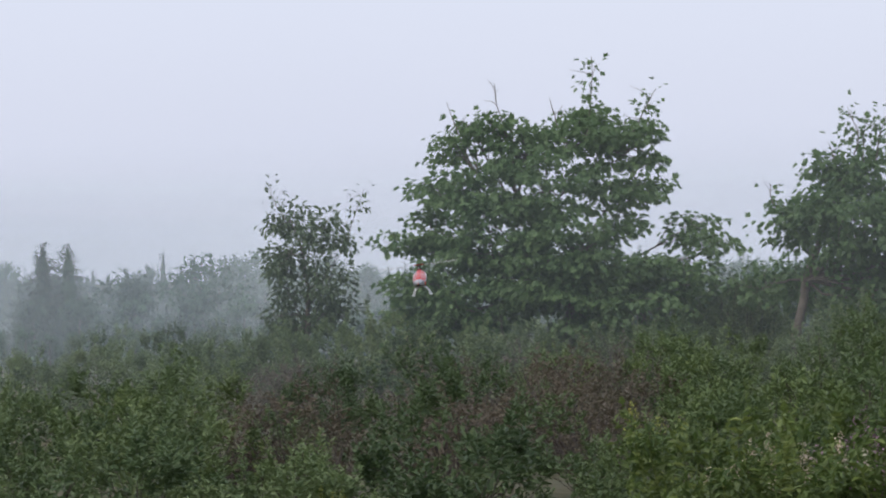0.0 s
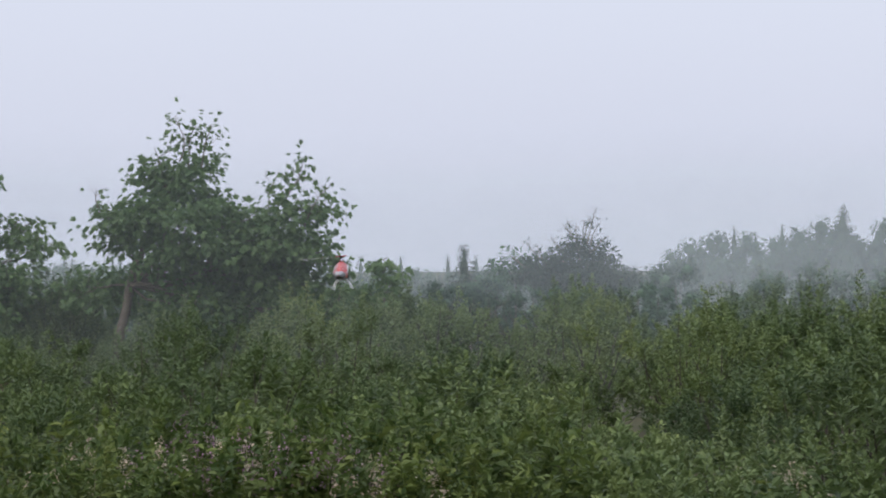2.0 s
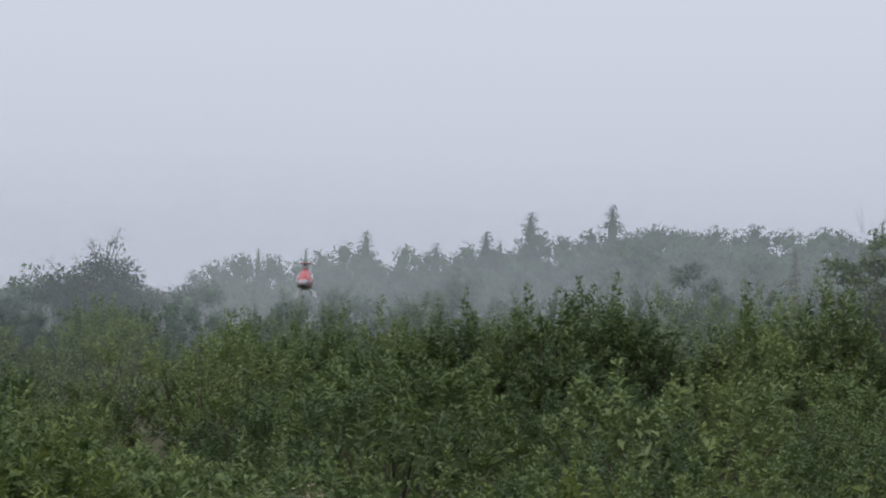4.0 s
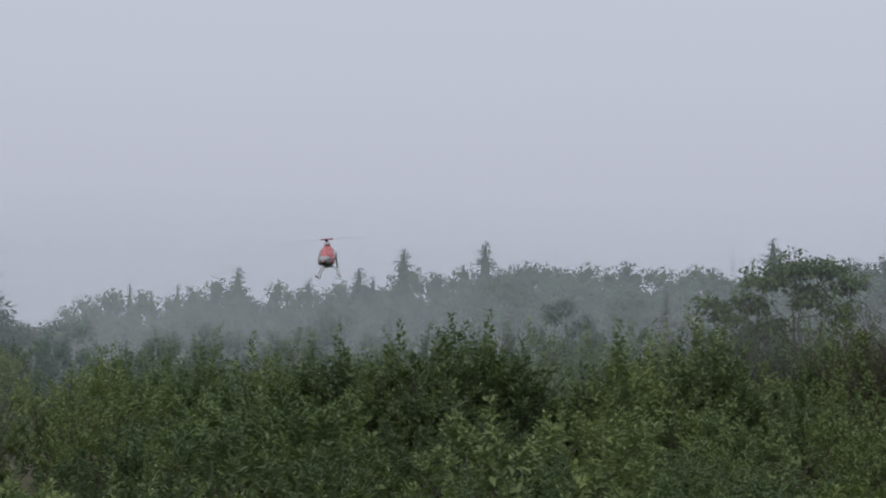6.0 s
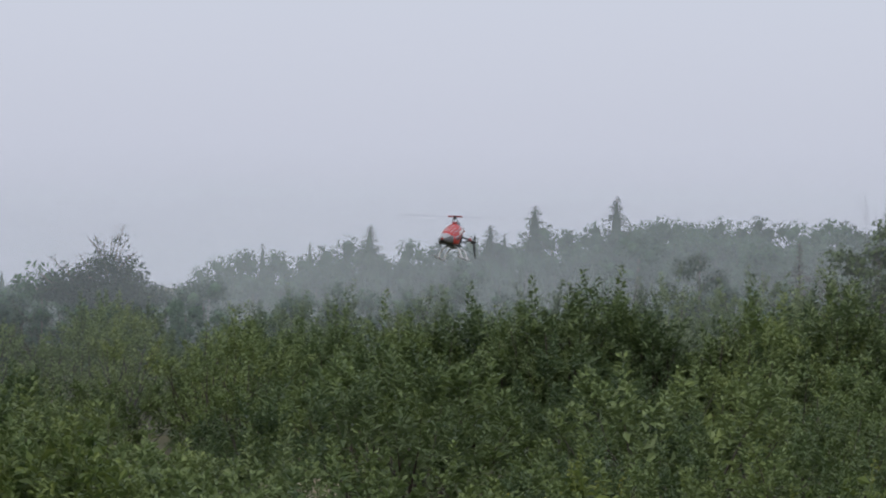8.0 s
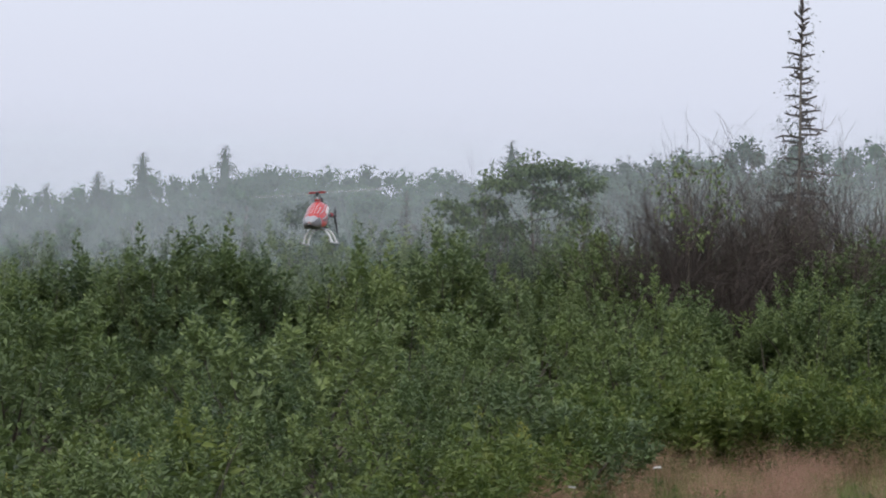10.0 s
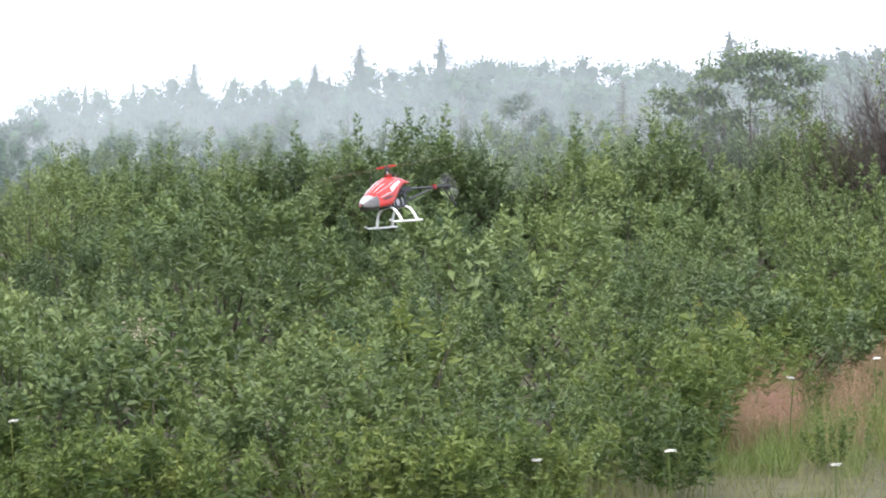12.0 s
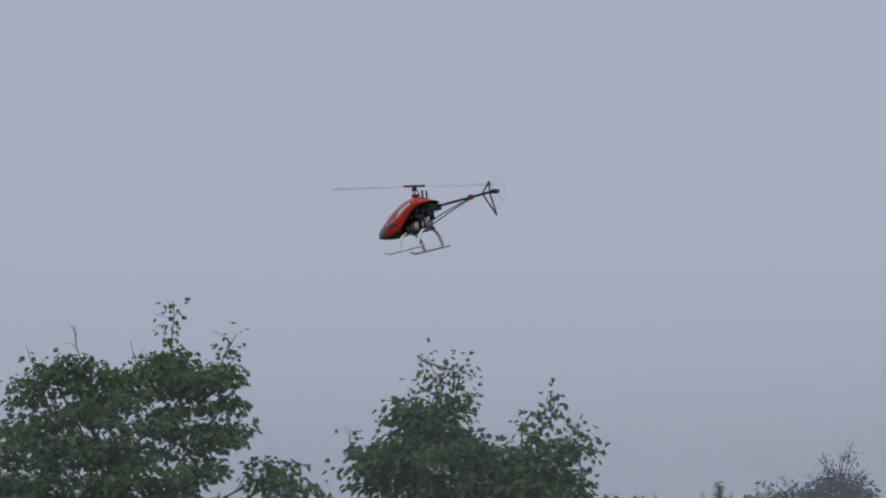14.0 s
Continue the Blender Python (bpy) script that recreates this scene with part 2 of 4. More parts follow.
# ---- plants ----
def shrub(name, seed, h, w, shoots, per_shoot, size, leaf, label, shape="oval", spires=0.5, bare=0.0):
    """A bush: rounded heads of upright leafy shoots on a few stems, dark between the heads, with larger leaves inside."""
    rng = np.random.default_rng(seed)
    root = new(name)
    sv, sf, places, ways, sizes = [], [], [], [], []
    count = max(5, int(4 + 3.2 * w * h))
    heads = []
    for k in range(count):
        u = min(1.0, (k + rng.uniform(0.1, 0.9)) / count)
        a = 2.4 * k + rng.uniform(0, 0.9)
        lump = 0.9 + 0.6 * noise.noise((math.cos(a) * 1.6, math.sin(a) * 1.6, u * 2.0 + seed))
        r = w * 0.42 * math.sqrt(1 - u ** 2.2) * lump
        heads.append((np.array((r * math.cos(a), r * math.sin(a), h * (0.08 + 0.62 * u))), (0.15 + 0.07 * h) * rng.uniform(0.75, 1.25), u))
    for i in range(shoots):
        c, rh, u = heads[i % count]
        d = rng.normal(0, 1, 3)
        d[:2] += 1.1 * c[:2] / (np.linalg.norm(c[:2]) + 0.15)
        d[2] = abs(d[2]) * 0.95 - 0.15
        d /= np.linalg.norm(d)
        foot = c + d * rh * rng.uniform(0.55, 1.0)
        way = d * 0.55 + np.array((0, 0, 0.75)) + rng.normal(0, 0.18, 3)
        way /= np.linalg.norm(way)
        length = (0.09 + 0.075 * h) * rng.uniform(0.7, 1.25) * (1 + (0.9 * spires if d[2] > 0.72 and rng.uniform() < 0.5 else 0))
        if i % 7 == 0 or rng.uniform() < bare:
            stem = curve_points(rng, (0.25 * foot[0], 0.25 * foot[1], -0.06), tuple(foot + way * length * (1.3 if bare else 0.6)), 4, 0.05 * h)
            tube(sv, sf, stem, [0.008 * h + 0.002, 0.006 * h + 0.002, 0.004 * h, 0.0025 * h], 3)
        if rng.uniform() < bare:
            continue
        n = max(5, int(per_shoot * length / (0.09 + 0.075 * h)))
        t = rng.uniform(0.0, 1.0, n)
        ang = rng.uniform(0, 6.283, n)
        out = np.stack([np.cos(ang), np.sin(ang), rng.uniform(-0.1, 0.5, n)], 1)
        places.append(foot[None] + way[None] * (length * t)[:, None] + out * 0.01)
        ways.append(out * 0.9 + way[None] * (0.2 + 0.75 * t)[:, None])
        sizes.append(size * rng.uniform(0.7, 1.2, n) * (1.15 - 0.5 * t))
    n = int(shoots * 1.6 * (1 - bare))
    if n:
        q = np.stack([heads[i % count][0] for i in range(n)]) * rng.uniform(0.35, 1.0, (n, 1)) + rng.normal(0, 0.5, (n, 3)) * 0.12
        q[:, 2] = np.maximum(q[:, 2], 0.03)
        places.append(q)
        ways.append(rng.normal(0, 1, (n, 3)))
        sizes.append(np.full(n, size * 1.5))
    tagged(part("branchwork", mesh_of("branchwork", sv, sf, TWIG), root), kind="stuff")
    v, f = leaves(rng, np.concatenate(places), np.concatenate(ways), np.concatenate(sizes), shape, 0.06, 0.35)
    tagged(part("foliage", mesh_of("foliage", v, f, leaf), root), kind="stuff")
    return tagged(root, label, "shrub")


def broadleaf(name, seed, base, fork, crown, leaf, count, size, label, shape="maple", flat=0.5, radius=0.07, shoots=(), disc=0.15, sprays=17):
    """A tree from its fork and the lobes (x, y, z, r) that its limbs reach; leaves hang in layered sprays on twigs."""
    rng = np.random.default_rng(seed)
    root = new(name)
    tv, tf = [], []
    foot, split = Vector((0, 0, -0.15)), Vector(fork)
    tube(tv, tf, curve_points(rng, foot, split, 6, 0.03), [radius * s for s in (1.25, 1.0, 0.92, 0.86, 0.82, 0.78)], 8)
    part("trunk", mesh_of("trunk", tv, tf, BARK, True), root)
    lv, lf, places, ways, sizes = [], [], [], [], []
    vol = sum(c[3] ** 2 for c in crown)
    peak = max(crown, key=lambda c: c[2])
    leader = curve_points(rng, split, (peak[0] * 0.8 + split.x * 0.2, peak[1], peak[2]), 8, 0.08)
    tube(lv, lf, leader, [radius * (0.78 - 0.085 * k) for k in range(8)], 6)
    for x, y, z, r in crown:
        c = Vector((x, y, z))
        k0 = max(range(8), key=lambda k: -abs(leader[k].z - (z - (0.9 if size < 0.13 else 0.4) * (c - split).xy.length)))
        limb = curve_points(rng, leader[min(k0, 6)], c, 7, 0.10)
        tube(lv, lf, limb, [radius * (0.28 - 0.21 * k / 6) for k in range(7)], 3 if size > 0.3 else 5)
        n_spray = max(4, int(sprays * r / 0.5))
        for _ in range(n_spray):
            d = Vector(rng.normal(0, 1, 3)).normalized()
            d.z = d.z * 0.75 + 0.1
            tip = c + d * r * rng.uniform(0.5, 1.1)
            start = limb[int(rng.integers(4, 7))]
            twig = curve_points(rng, start, tip, 4, 0.05)
            if size < 0.3:
                tube(lv, lf, twig, [radius * 0.10, radius * 0.08, radius * 0.06, radius * 0.03], 3)
            n = int(count * r * r / vol / n_spray)
            q = np.clip(rng.normal(0, 1, (n, 3)), -1.5, 1.5) * disc * np.array((1, 1, flat * 0.6))
            q[:, 2] -= 0.3 * np.hypot(q[:, 0], q[:, 1])
            t = rng.uniform(0.72, 1.08, n)[:, None]
            places.append(np.array(start)[None] * (1 - t) + np.array(tip)[None] * t + q)
            ways.append(q / (np.linalg.norm(q, axis=1)[:, None] + 1e-6) * 0.9 + np.array(d) * 0.3)
            sizes.append(size * rng.uniform(0.6, 1.2, n))
    for x, y, z, x2, z2, n in shoots:
        shoot = curve_points(rng, (x, y, z), (x2, y, z2), 6, 0.04)
        tube(lv, lf, shoot, [radius * 0.16 * (1 - 0.13 * k) for k in range(6)], 4)
        for _ in range(3):
            k = int(rng.integers(2, 5))
            tube(lv, lf, curve_points(rng, shoot[k], shoot[k] + Vector((rng.normal(0, 0.18), rng.normal(0, 0.1), rng.uniform(0.08, 0.25))), 3, 0.02),
                 [radius * 0.07, radius * 0.05, radius * 0.025], 3)
        if n:
            t = rng.uniform(0.35, 1.0, n)[:, None]
            q = rng.normal(0, 0.09, (n, 3))
            places.append(np.array((x, y, z))[None] * (1 - t) + np.array((x2, y, z2))[None] * t + q)
            ways.append(q * 6)
            sizes.append(size * rng.uniform(0.6, 1.0, n))
    tagged(part("limbwork", mesh_of("limbwork", lv, lf, BARK, True), root), kind="stuff")
    v, f = leaves(rng, np.concatenate(places), np.concatenate(ways), np.concatenate(sizes), shape, 0.35, 0.7)
    part("crown", mesh_of("crown", v, f, leaf), root)
    root.location = base
    return tagged(root, label, "tree")


def conifer(name, seed, h, w, label, whorls=16, bare=0.0, start=0.08, material=None, dense=22, trunk=0.022, needle=1.0):
    """A spire of drooping whorls with needle sprays; bare: share of dead boughs."""
    rng = np.random.default_rng(seed)
    root = new(name)
    tv, tf, bv, bf = [], [], [], []
    places, ways, sizes = [], [], []
    tube(tv, tf, curve_points(rng, (0, 0, -0.2), (0, 0, h), 6, 0.01 * h), [trunk * h * (1 - 0.19 * k) for k in range(6)], 6)
    for i in range(whorls * 6):
        t = start + (0.98 - start) * (i + rng.uniform(0, 1)) / (whorls * 6)
        a = 2.4 * i + rng.uniform(0, 1)
        r = (w * 0.54 * (1 - t) ** 0.92 + 0.006 * h) * rng.uniform(0.5, 1.15)
        tip = (r * math.cos(a), r * math.sin(a), h * t - 0.3 * r + 0.02 * h)
        bough = curve_points(rng, (0, 0, h * t), tip, 4, 0.05 * r)
        dead = rng.uniform() < bare
        if dead or dense > 16:
            tube(bv, bf, bough, [0.005 * h, 0.004 * h, 0.003 * h, 0.002 * h], 3)
        if dead:
            for _ in range(3):
                s = bough[int(rng.integers(1, 3))]
                tube(bv, bf, [s, s + Vector(rng.normal(0, 0.22 * r, 3))], [0.0025 * h, 0.001 * h], 3)
            continue
        n = int(6 + 1.7 * dense * r / (0.2 * h))
        q = rng.uniform(0.1, 1.05, n)[:, None]
        places.append(np.array((0, 0, h * t))[None] * (1 - q) + np.array(tip)[None] * q + rng.normal(0, 0.009 * h, (n, 3)))
        ways.append(np.repeat(np.array([[math.cos(a), math.sin(a), -0.15]]), n, 0))
        sizes.append(rng.uniform(0.02, 0.042, n) * h * needle * (0.55 + 0.6 * (1 - t)))
    part("trunk", mesh_of("trunk", tv, tf, BARK, True), root)
    core_v, core_f = [], []
    if bare < 0.3:
        for j in range(15):
            t = start * 0.4 + (0.97 - start * 0.4) * j / 14
            tier = 0.86 if j % 2 == 0 else 0.5
            for k in range(8):
                r = w * 0.33 * (1 - t) ** 1.0 * tier * (0.85 + 0.55 * noise.noise((k * 1.7, j * 1.9, seed))) + 0.003 * h
                core_v.append((r * math.cos(k * 0.785), r * math.sin(k * 0.785), h * t - (0.012 * h if j % 2 == 0 else 0)))
        core_f = [(j * 8 + k, j * 8 + (k + 1) % 8, j * 8 + 8 + (k + 1) % 8, j * 8 + 8 + k) for j in range(14) for k in range(8)]
        tagged(part("inner_crown", mesh_of("inner_crown", core_v, core_f, NEEDLE), root), kind="stuff")
    if bv:
        tagged(part("boughwork", mesh_of("boughwork", bv, bf, TWIG), root), kind="stuff")
    if places:
        v, f = leaves(rng, np.concatenate(places), np.concatenate(ways), np.concatenate(sizes), "kite", 0.2, 0.6)
        tagged(part("foliage", mesh_of("foliage", v, f, material or NEEDLE), root), kind="stuff")
    return tagged(root, label, "tree")


def stand(ob, az, d, turn=0.0, scale=1.0, sink=0.0):
    x, y, z = spot(az, d)
    ob.matrix_basis = pose(x, y, z - sink, 0, 0, turn)
    ob.scale = (scale, scale, scale)
    return ob


def copy_at(ob, az, d, turn, scale, sink=0.0):
    c = copy_thing(ob, pose(0, 0, 0))
    return stand(c, az, d, turn, scale, sink)


# the large maple, the leaning maple and the poplar
broadleaf("maple_tree", 11, spot(-20.5, 40), (0.1, 0, 1.3),
          [(-2.1, 0.2, 2.15, 0.45), (-2.65, 0.1, 2.12, 0.22), (-1.45, -0.3, 2.75, 0.5), (-2.0, 0.2, 2.85, 0.36), (-1.6, 0.0, 3.45, 0.33), (-1.45, 0.2, 3.78, 0.25), (-0.95, 0.0, 3.72, 0.3), (-0.7, 0.4, 3.35, 0.6), (-0.9, -0.5, 2.1, 0.8), (0.0, -0.4, 2.75, 0.85),
           (0.45, 0.2, 3.55, 0.55), (1.05, 0.0, 3.3, 0.55), (1.2, -0.3, 2.75, 0.5), (1.85, 0.3, 2.2, 0.35), (2.25, 0.1, 1.95, 0.25), (0.6, -0.7, 1.9, 0.9), (-0.3, -0.6, 1.5, 0.8), (1.3, -0.5, 1.5, 0.6),
           (-1.9, -0.6, 1.4, 0.55), (-1.3, -0.8, 1.05, 0.7), (0.4, -0.9, 1.1, 0.8), (1.5, -0.8, 1.05, 0.65), (-2.1, -0.5, 0.9, 0.5), (1.95, -0.4, 1.45, 0.45)],
          MAPLE, 19500, 0.102, "tall spreading green maple with bare twigs on top", flat=0.4, radius=0.09,
          shoots=[(0.4, 0, 3.5, 0.5, 4.65, 52), (1.0, 0, 3.4, 1.45, 4.15, 46), (-0.8, 0, 3.5, -1.0, 4.35, 0), (-1.4, 0, 3.2, -1.75, 4.1, 0), (0.1, 0, 3.4, -0.15, 4.1, 0)])
broadleaf("maple_tree", 12, spot(-16.02, 38), (0.3, 0, 1.45),
          [(0.0, 0.0, 2.35, 0.28), (0.25, 0.1, 2.0, 0.3), (0.5, -0.2, 2.3, 0.5), (1.05, 0.2, 2.9, 0.5), (1.1, -0.4, 2.2, 0.65), (1.8, 0.0, 2.35, 0.42), (2.3, -0.2, 2.1, 0.5),
           (2.75, 0.1, 2.5, 0.35), (2.9, 0.0, 1.85, 0.4), (1.5, 0.3, 1.65, 0.6), (2.2, 0.2, 1.5, 0.5), (0.85, -0.2, 1.75, 0.4), (1.3, -0.3, 1.2, 0.4), (2.7, 0, 1.45, 0.35),
           (1.35, 0.1, 2.5, 0.4), (1.75, -0.2, 1.95, 0.5), (0.75, 0.1, 2.85, 0.35), (2.35, 0.0, 1.75, 0.45), (1.9, 0.2, 1.0, 0.6), (2.8, 0.2, 1.0, 0.5), (0.2, 0.7, 1.3, 0.5), (-0.5, 0.8, 1.35, 0.45), (0.95, 0.6, 1.2, 0.5)],
          MAPLE, 11500, 0.10, "leaning maple with a grey trunk and dense leaves", flat=0.9, radius=0.075,
          shoots=[(1.0, 0, 3.1, 0.95, 3.68, 46), (1.3, 0, 3.0, 1.45, 3.6, 46), (2.4, 0, 2.5, 2.72, 3.15, 60), (2.2, 0.1, 2.4, 2.35, 2.95, 50), (1.15, 0.1, 2.9, 1.2, 3.58, 60), (2.7, 0, 2.2, 3.1, 2.8, 40), (0.7, 0, 2.7, 0.65, 3.3, 30), (-0.1, 0, 2.4, -0.15, 2.75, 10)])
broadleaf("poplar_tree", 13, spot(-25.77, 42), (0.0, 0, 0.9),
          [(-0.4, 0.1, 2.55, 0.42), (-0.1, -0.2, 1.95, 0.5), (0.25, 0.1, 2.35, 0.45), (-0.6, 0.2, 1.6, 0.4), (0.45, -0.1, 1.55, 0.45), (0.7, 0.1, 2.2, 0.28), (0.0, 0.2, 1.3, 0.5), (-0.55, 0, 1.05, 0.38), (0.55, 0, 1.0, 0.4), (0.0, -0.2, 0.8, 0.4)],
          POPLAR, 3300, 0.095, "slender poplar with pale grey-green drooping leaves", "oval", 1.2, 0.05,
          [(0.7, 0, 2.2, 1.0, 2.95, 40), (-0.4, 0, 2.6, -0.55, 3.05, 24)], 0.12, 9)

# ---- shrub carpet ----
rand = random.Random(5)
KINDS = {}
for h, w, shoots in ((0.62, 1.05, 72), (1.05, 1.3, 110), (1.7, 1.5, 150)):
    for near in (True, False):
        n, size, shape = (34, 0.043, "oval") if near else (32, 0.054, "kite")
        KINDS[h, near] = [shrub("alder_shrub", int(200 * h) + i, h, w, shoots, n, size, ALDER, "dense green alder shrub in the thicket", shape) for i in range(3)]
        KINDS[h, near] += [shrub("willow_shrub", int(200 * h) + 10 + i, h, 0.9 * w, shoots, n, size * 0.92, DARK_SHRUB, "dark green willow shrub with upright shoots", shape, 1.0) for i in range(2)]
SAPLINGS = [shrub("leafy_sapling", 360 + i, 1.7, 1.0, 120, 26, 0.072, (ALDER, DARK_SHRUB, ALDER)[i], "slender leafy sapling standing out of the thicket", "kite", 1.3) for i in range(3)]
BUSH_RUSSET = shrub("russet_shrub", 40, 1.0, 1.2, 90, 14, 0.06, RUSSET, "russet twiggy shrub with thin leaves", "kite", 0.8, 0.35)
UNUSED = {k.name for row in (*KINDS.values(), SAPLINGS) for k in row} | {BUSH_RUSSET.name}


def grow(src, az, d, turn, scale, group):
    """The first plant of a kind is the model itself, later ones are copies."""
    if src.name in UNUSED:
        UNUSED.discard(src.name)
        ob = stand(src, az, d, turn, scale)
    else:
        ob = copy_at(src, az, d, turn, scale)
    return tagged(ob, group=group)


def plant(az, d, h, alder=0.6, group="shrubs of the thicket"):
    key = min((0.62, 1.05, 1.7), key=lambda k: abs(math.log(k / h)))
    row = KINDS[key, d < 17.5]
    src = rand.choice(row[:3] if rand.random() < alder else row[3:])
    return grow(src, az, d, rand.uniform(0, 360), h / key, group)


def carpet_height(az, d):
    far = np.interp(az, [-32, -26, -20, -10, -3, 3, 8, 12, 18], [0.55, 0.68, 0.88, 1.1, 1.12, 1.25, 1.38, 1.5, 1.5])
    front = np.interp(az, [-32, -20, -15.5, -14, -8, -5, 6, 8.5, 9.7, 12.6, 18], [16, 15.6, 14.6, 13.2, 12.7, 12.0, 12.0, 12.8, 15.2, 20, 20.3])
    return float(np.interp(d, [front, front + 3, 24, 33, 45], [0.5, 0.75, 0.55 * far + 0.35, far, far])), float(front)


def thicket():
    d = 12.1
    while d < 47:
        az = -33.5 + rand.uniform(0, 2)
        while az < 18.5:
            h, front = carpet_height(az, d)
            if -16.9 < az < -15.3 and d > 23:
                h *= 0.5
            if d >= front and not (-9.2 < az < -6.4 and d < 14.6):
                dd = d + rand.uniform(-0.4, 0.4)
                if -28.5 < az < -19 and 19 < d < 36 and rand.random() < 0.6:
                    grow(BUSH_RUSSET, az, dd, rand.uniform(0, 360), h * rand.uniform(0.9, 1.2), "shrubs of the thicket")
                else:
                    plant(az, dd, h * rand.choice((0.45, 0.6, 0.8, 1.0, 1.2, 1.5)), 0.25 if az < -17 else 0.8 if d < 20 else 0.5)
            az += math.degrees((0.64 + 0.30 * h + 0.016 * (d - 14)) / d) * rand.uniform(0.8, 1.4)
        d += 0.9 + 0.055 * (d - 12)


thicket()

# bushes that stand out of the carpet: heading, elevation of the top, distance
for az, el, d in [(3.22, 0.70, 27), (4.0, 0.46, 27.5), (2.3, 0.25, 27), (1.0, 0.05, 28), (4.7, 0.2, 27), (6.66, 0.40, 27), (7.2, 0.1, 26), (8.4, 0.85, 28),
                  (8.0, 0.4, 29), (9.2, 0.1, 28.5), (11.4, 0.75, 29), (12.0, 0.5, 28), (10.6, 0.1, 29), (-0.6, -0.1, 28), (-2.0, -0.2, 29), (-3.3, -0.35, 30),
                  (-24.2, -0.3, 38), (-23.4, -0.5, 38.3), (-22.6, -0.9, 38), (-21.8, -1.0, 37.8), (-21.0, -0.9, 38), (-20.2, -1.1, 37.5), (-19.4, -1.0, 37.8),
                  (-18.6, -0.8, 38), (-17.9, -0.6, 38), (-17.2, -0.1, 39), (-16.6, 0.1, 41), (-14.4, -0.3, 39), (-13.6, -0.1, 39), (-12.8, -0.2, 39),
                  (-12.0, -0.25, 39), (-11.2, -0.2, 40), (-26.4, -0.6, 40), (-27.4, -0.9, 40), (-25.2, -0.5, 40), (-10.4, 0.3, 40), (-9.6, -0.3, 41), (16.5, 0.6, 27), (17.5, 0.9, 28)]:
    h = 1.6 + d * math.tan(radians(el))
    plant(az, d, 0.82 * h, 0.3 if az < -5 else 0.5)
    if az > -17:
        for k in range(2):
            grow(rand.choice(SAPLINGS), az + (0.0, rand.uniform(-0.5, 0.5))[k], d + 0.3 * k, rand.uniform(0, 360), h / 1.8 * (1.0, 0.88)[k], "saplings of the thicket")
for az, h in ((-17.6, 1.75), (-17.2, 1.85), (-16.75, 1.5), (-17.9, 1.5), (-18.3, 1.6)):
    plant(az, 39.5, h, 0.3)
for az, h in ((9.7, 1.85), (10.1, 2.0), (10.55, 1.95), (10.9, 1.75), (11.3, 1.8)):
    plant(az, 30.4, h, 0.6)
for i in range(13):
    plant(12.3 + 0.42 * i, 25.8 + 0.5 * (i % 2), rand.uniform(0.85, 1.25), 0.4)
for i in range(14):
    plant(12.2 + 0.45 * i, 28.6 + 0.5 * (i % 3), rand.uniform(1.35, 1.75), 0.0)

# ---- far woods ----
SPRUCES = [conifer("spruce_tree", 60 + i, 6.0, 3.2, "dark spire-shaped spruce in the mist", 10, dense=6) for i in range(3)]


def far_tree(seed):
    """A broad crown of lumpy leaf masses, each covered in small leaves, down to the ground."""
    rng = np.random.default_rng(seed)
    root = new("far_tree")
    v, f = [], []
    tube(v, f, curve_points(rng, (0, 0, -0.3), (0, 0, 3.2), 5, 0.1), [0.13, 0.11, 0.09, 0.07, 0.04], 5)
    part("trunk", mesh_of("trunk", v, f, BARK), root)
    bm = bmesh.new()
    places, ways = [], []
    for k in range(20):
        z = 0.5 + 3.3 * (k / 19) ** 0.85 + rng.normal(0, 0.1)
        r = (0.72 - 0.3 * k / 19) * rng.uniform(0.75, 1.2)
        a = 2.4 * k + rng.uniform(0, 1)
        wide = 1.45 * math.sqrt(max(0.02, 1 - ((z - 1.6) / 2.5) ** 2))
        c = Vector((math.cos(a), math.sin(a), 0)) * wide * rng.uniform(0.35, 1.0) + Vector((0, 0, z))
        made = bmesh.ops.create_icosphere(bm, subdivisions=1, radius=r * 0.5, matrix=Matrix.Translation(c))
        for q in made["verts"]:
            d = (q.co - c).normalized()
            q.co = c + (q.co - c) * (1 + 0.45 * noise.noise(q.co * 1.9 + Vector((seed, 0, 0)))) * Vector((1, 1, 0.85)).length / 1.65
        n = 90
        d = rng.normal(0, 1, (n, 3))
        d /= np.linalg.norm(d, axis=1)[:, None]
        places.append(np.array(c)[None] + d * r * rng.uniform(0.35, 1.12, n)[:, None] * np.array((1, 1, 0.9)))
        ways.append(d)
    me = bpy.data.meshes.new("crown_mass")
    bm.to_mesh(me)
    bm.free()
    me.materials.append(FAR_LEAF)
    tagged(part("crown_mass", me, root), kind="stuff")
    v, f = leaves(rng, np.concatenate(places), np.concatenate(ways), rng.uniform(0.10, 0.22, 1800), "kite", 0.1, 0.8)
    tagged(part("foliage", mesh_of("foliage", v, f, FAR_LEAF), root), kind="stuff")
    return tagged(root, "round leafy tree in the mist", "tree")


ROUND = [far_tree(70 + i) for i in range(3)]
UNUSED |= {k.name for k in SPRUCES + ROUND}


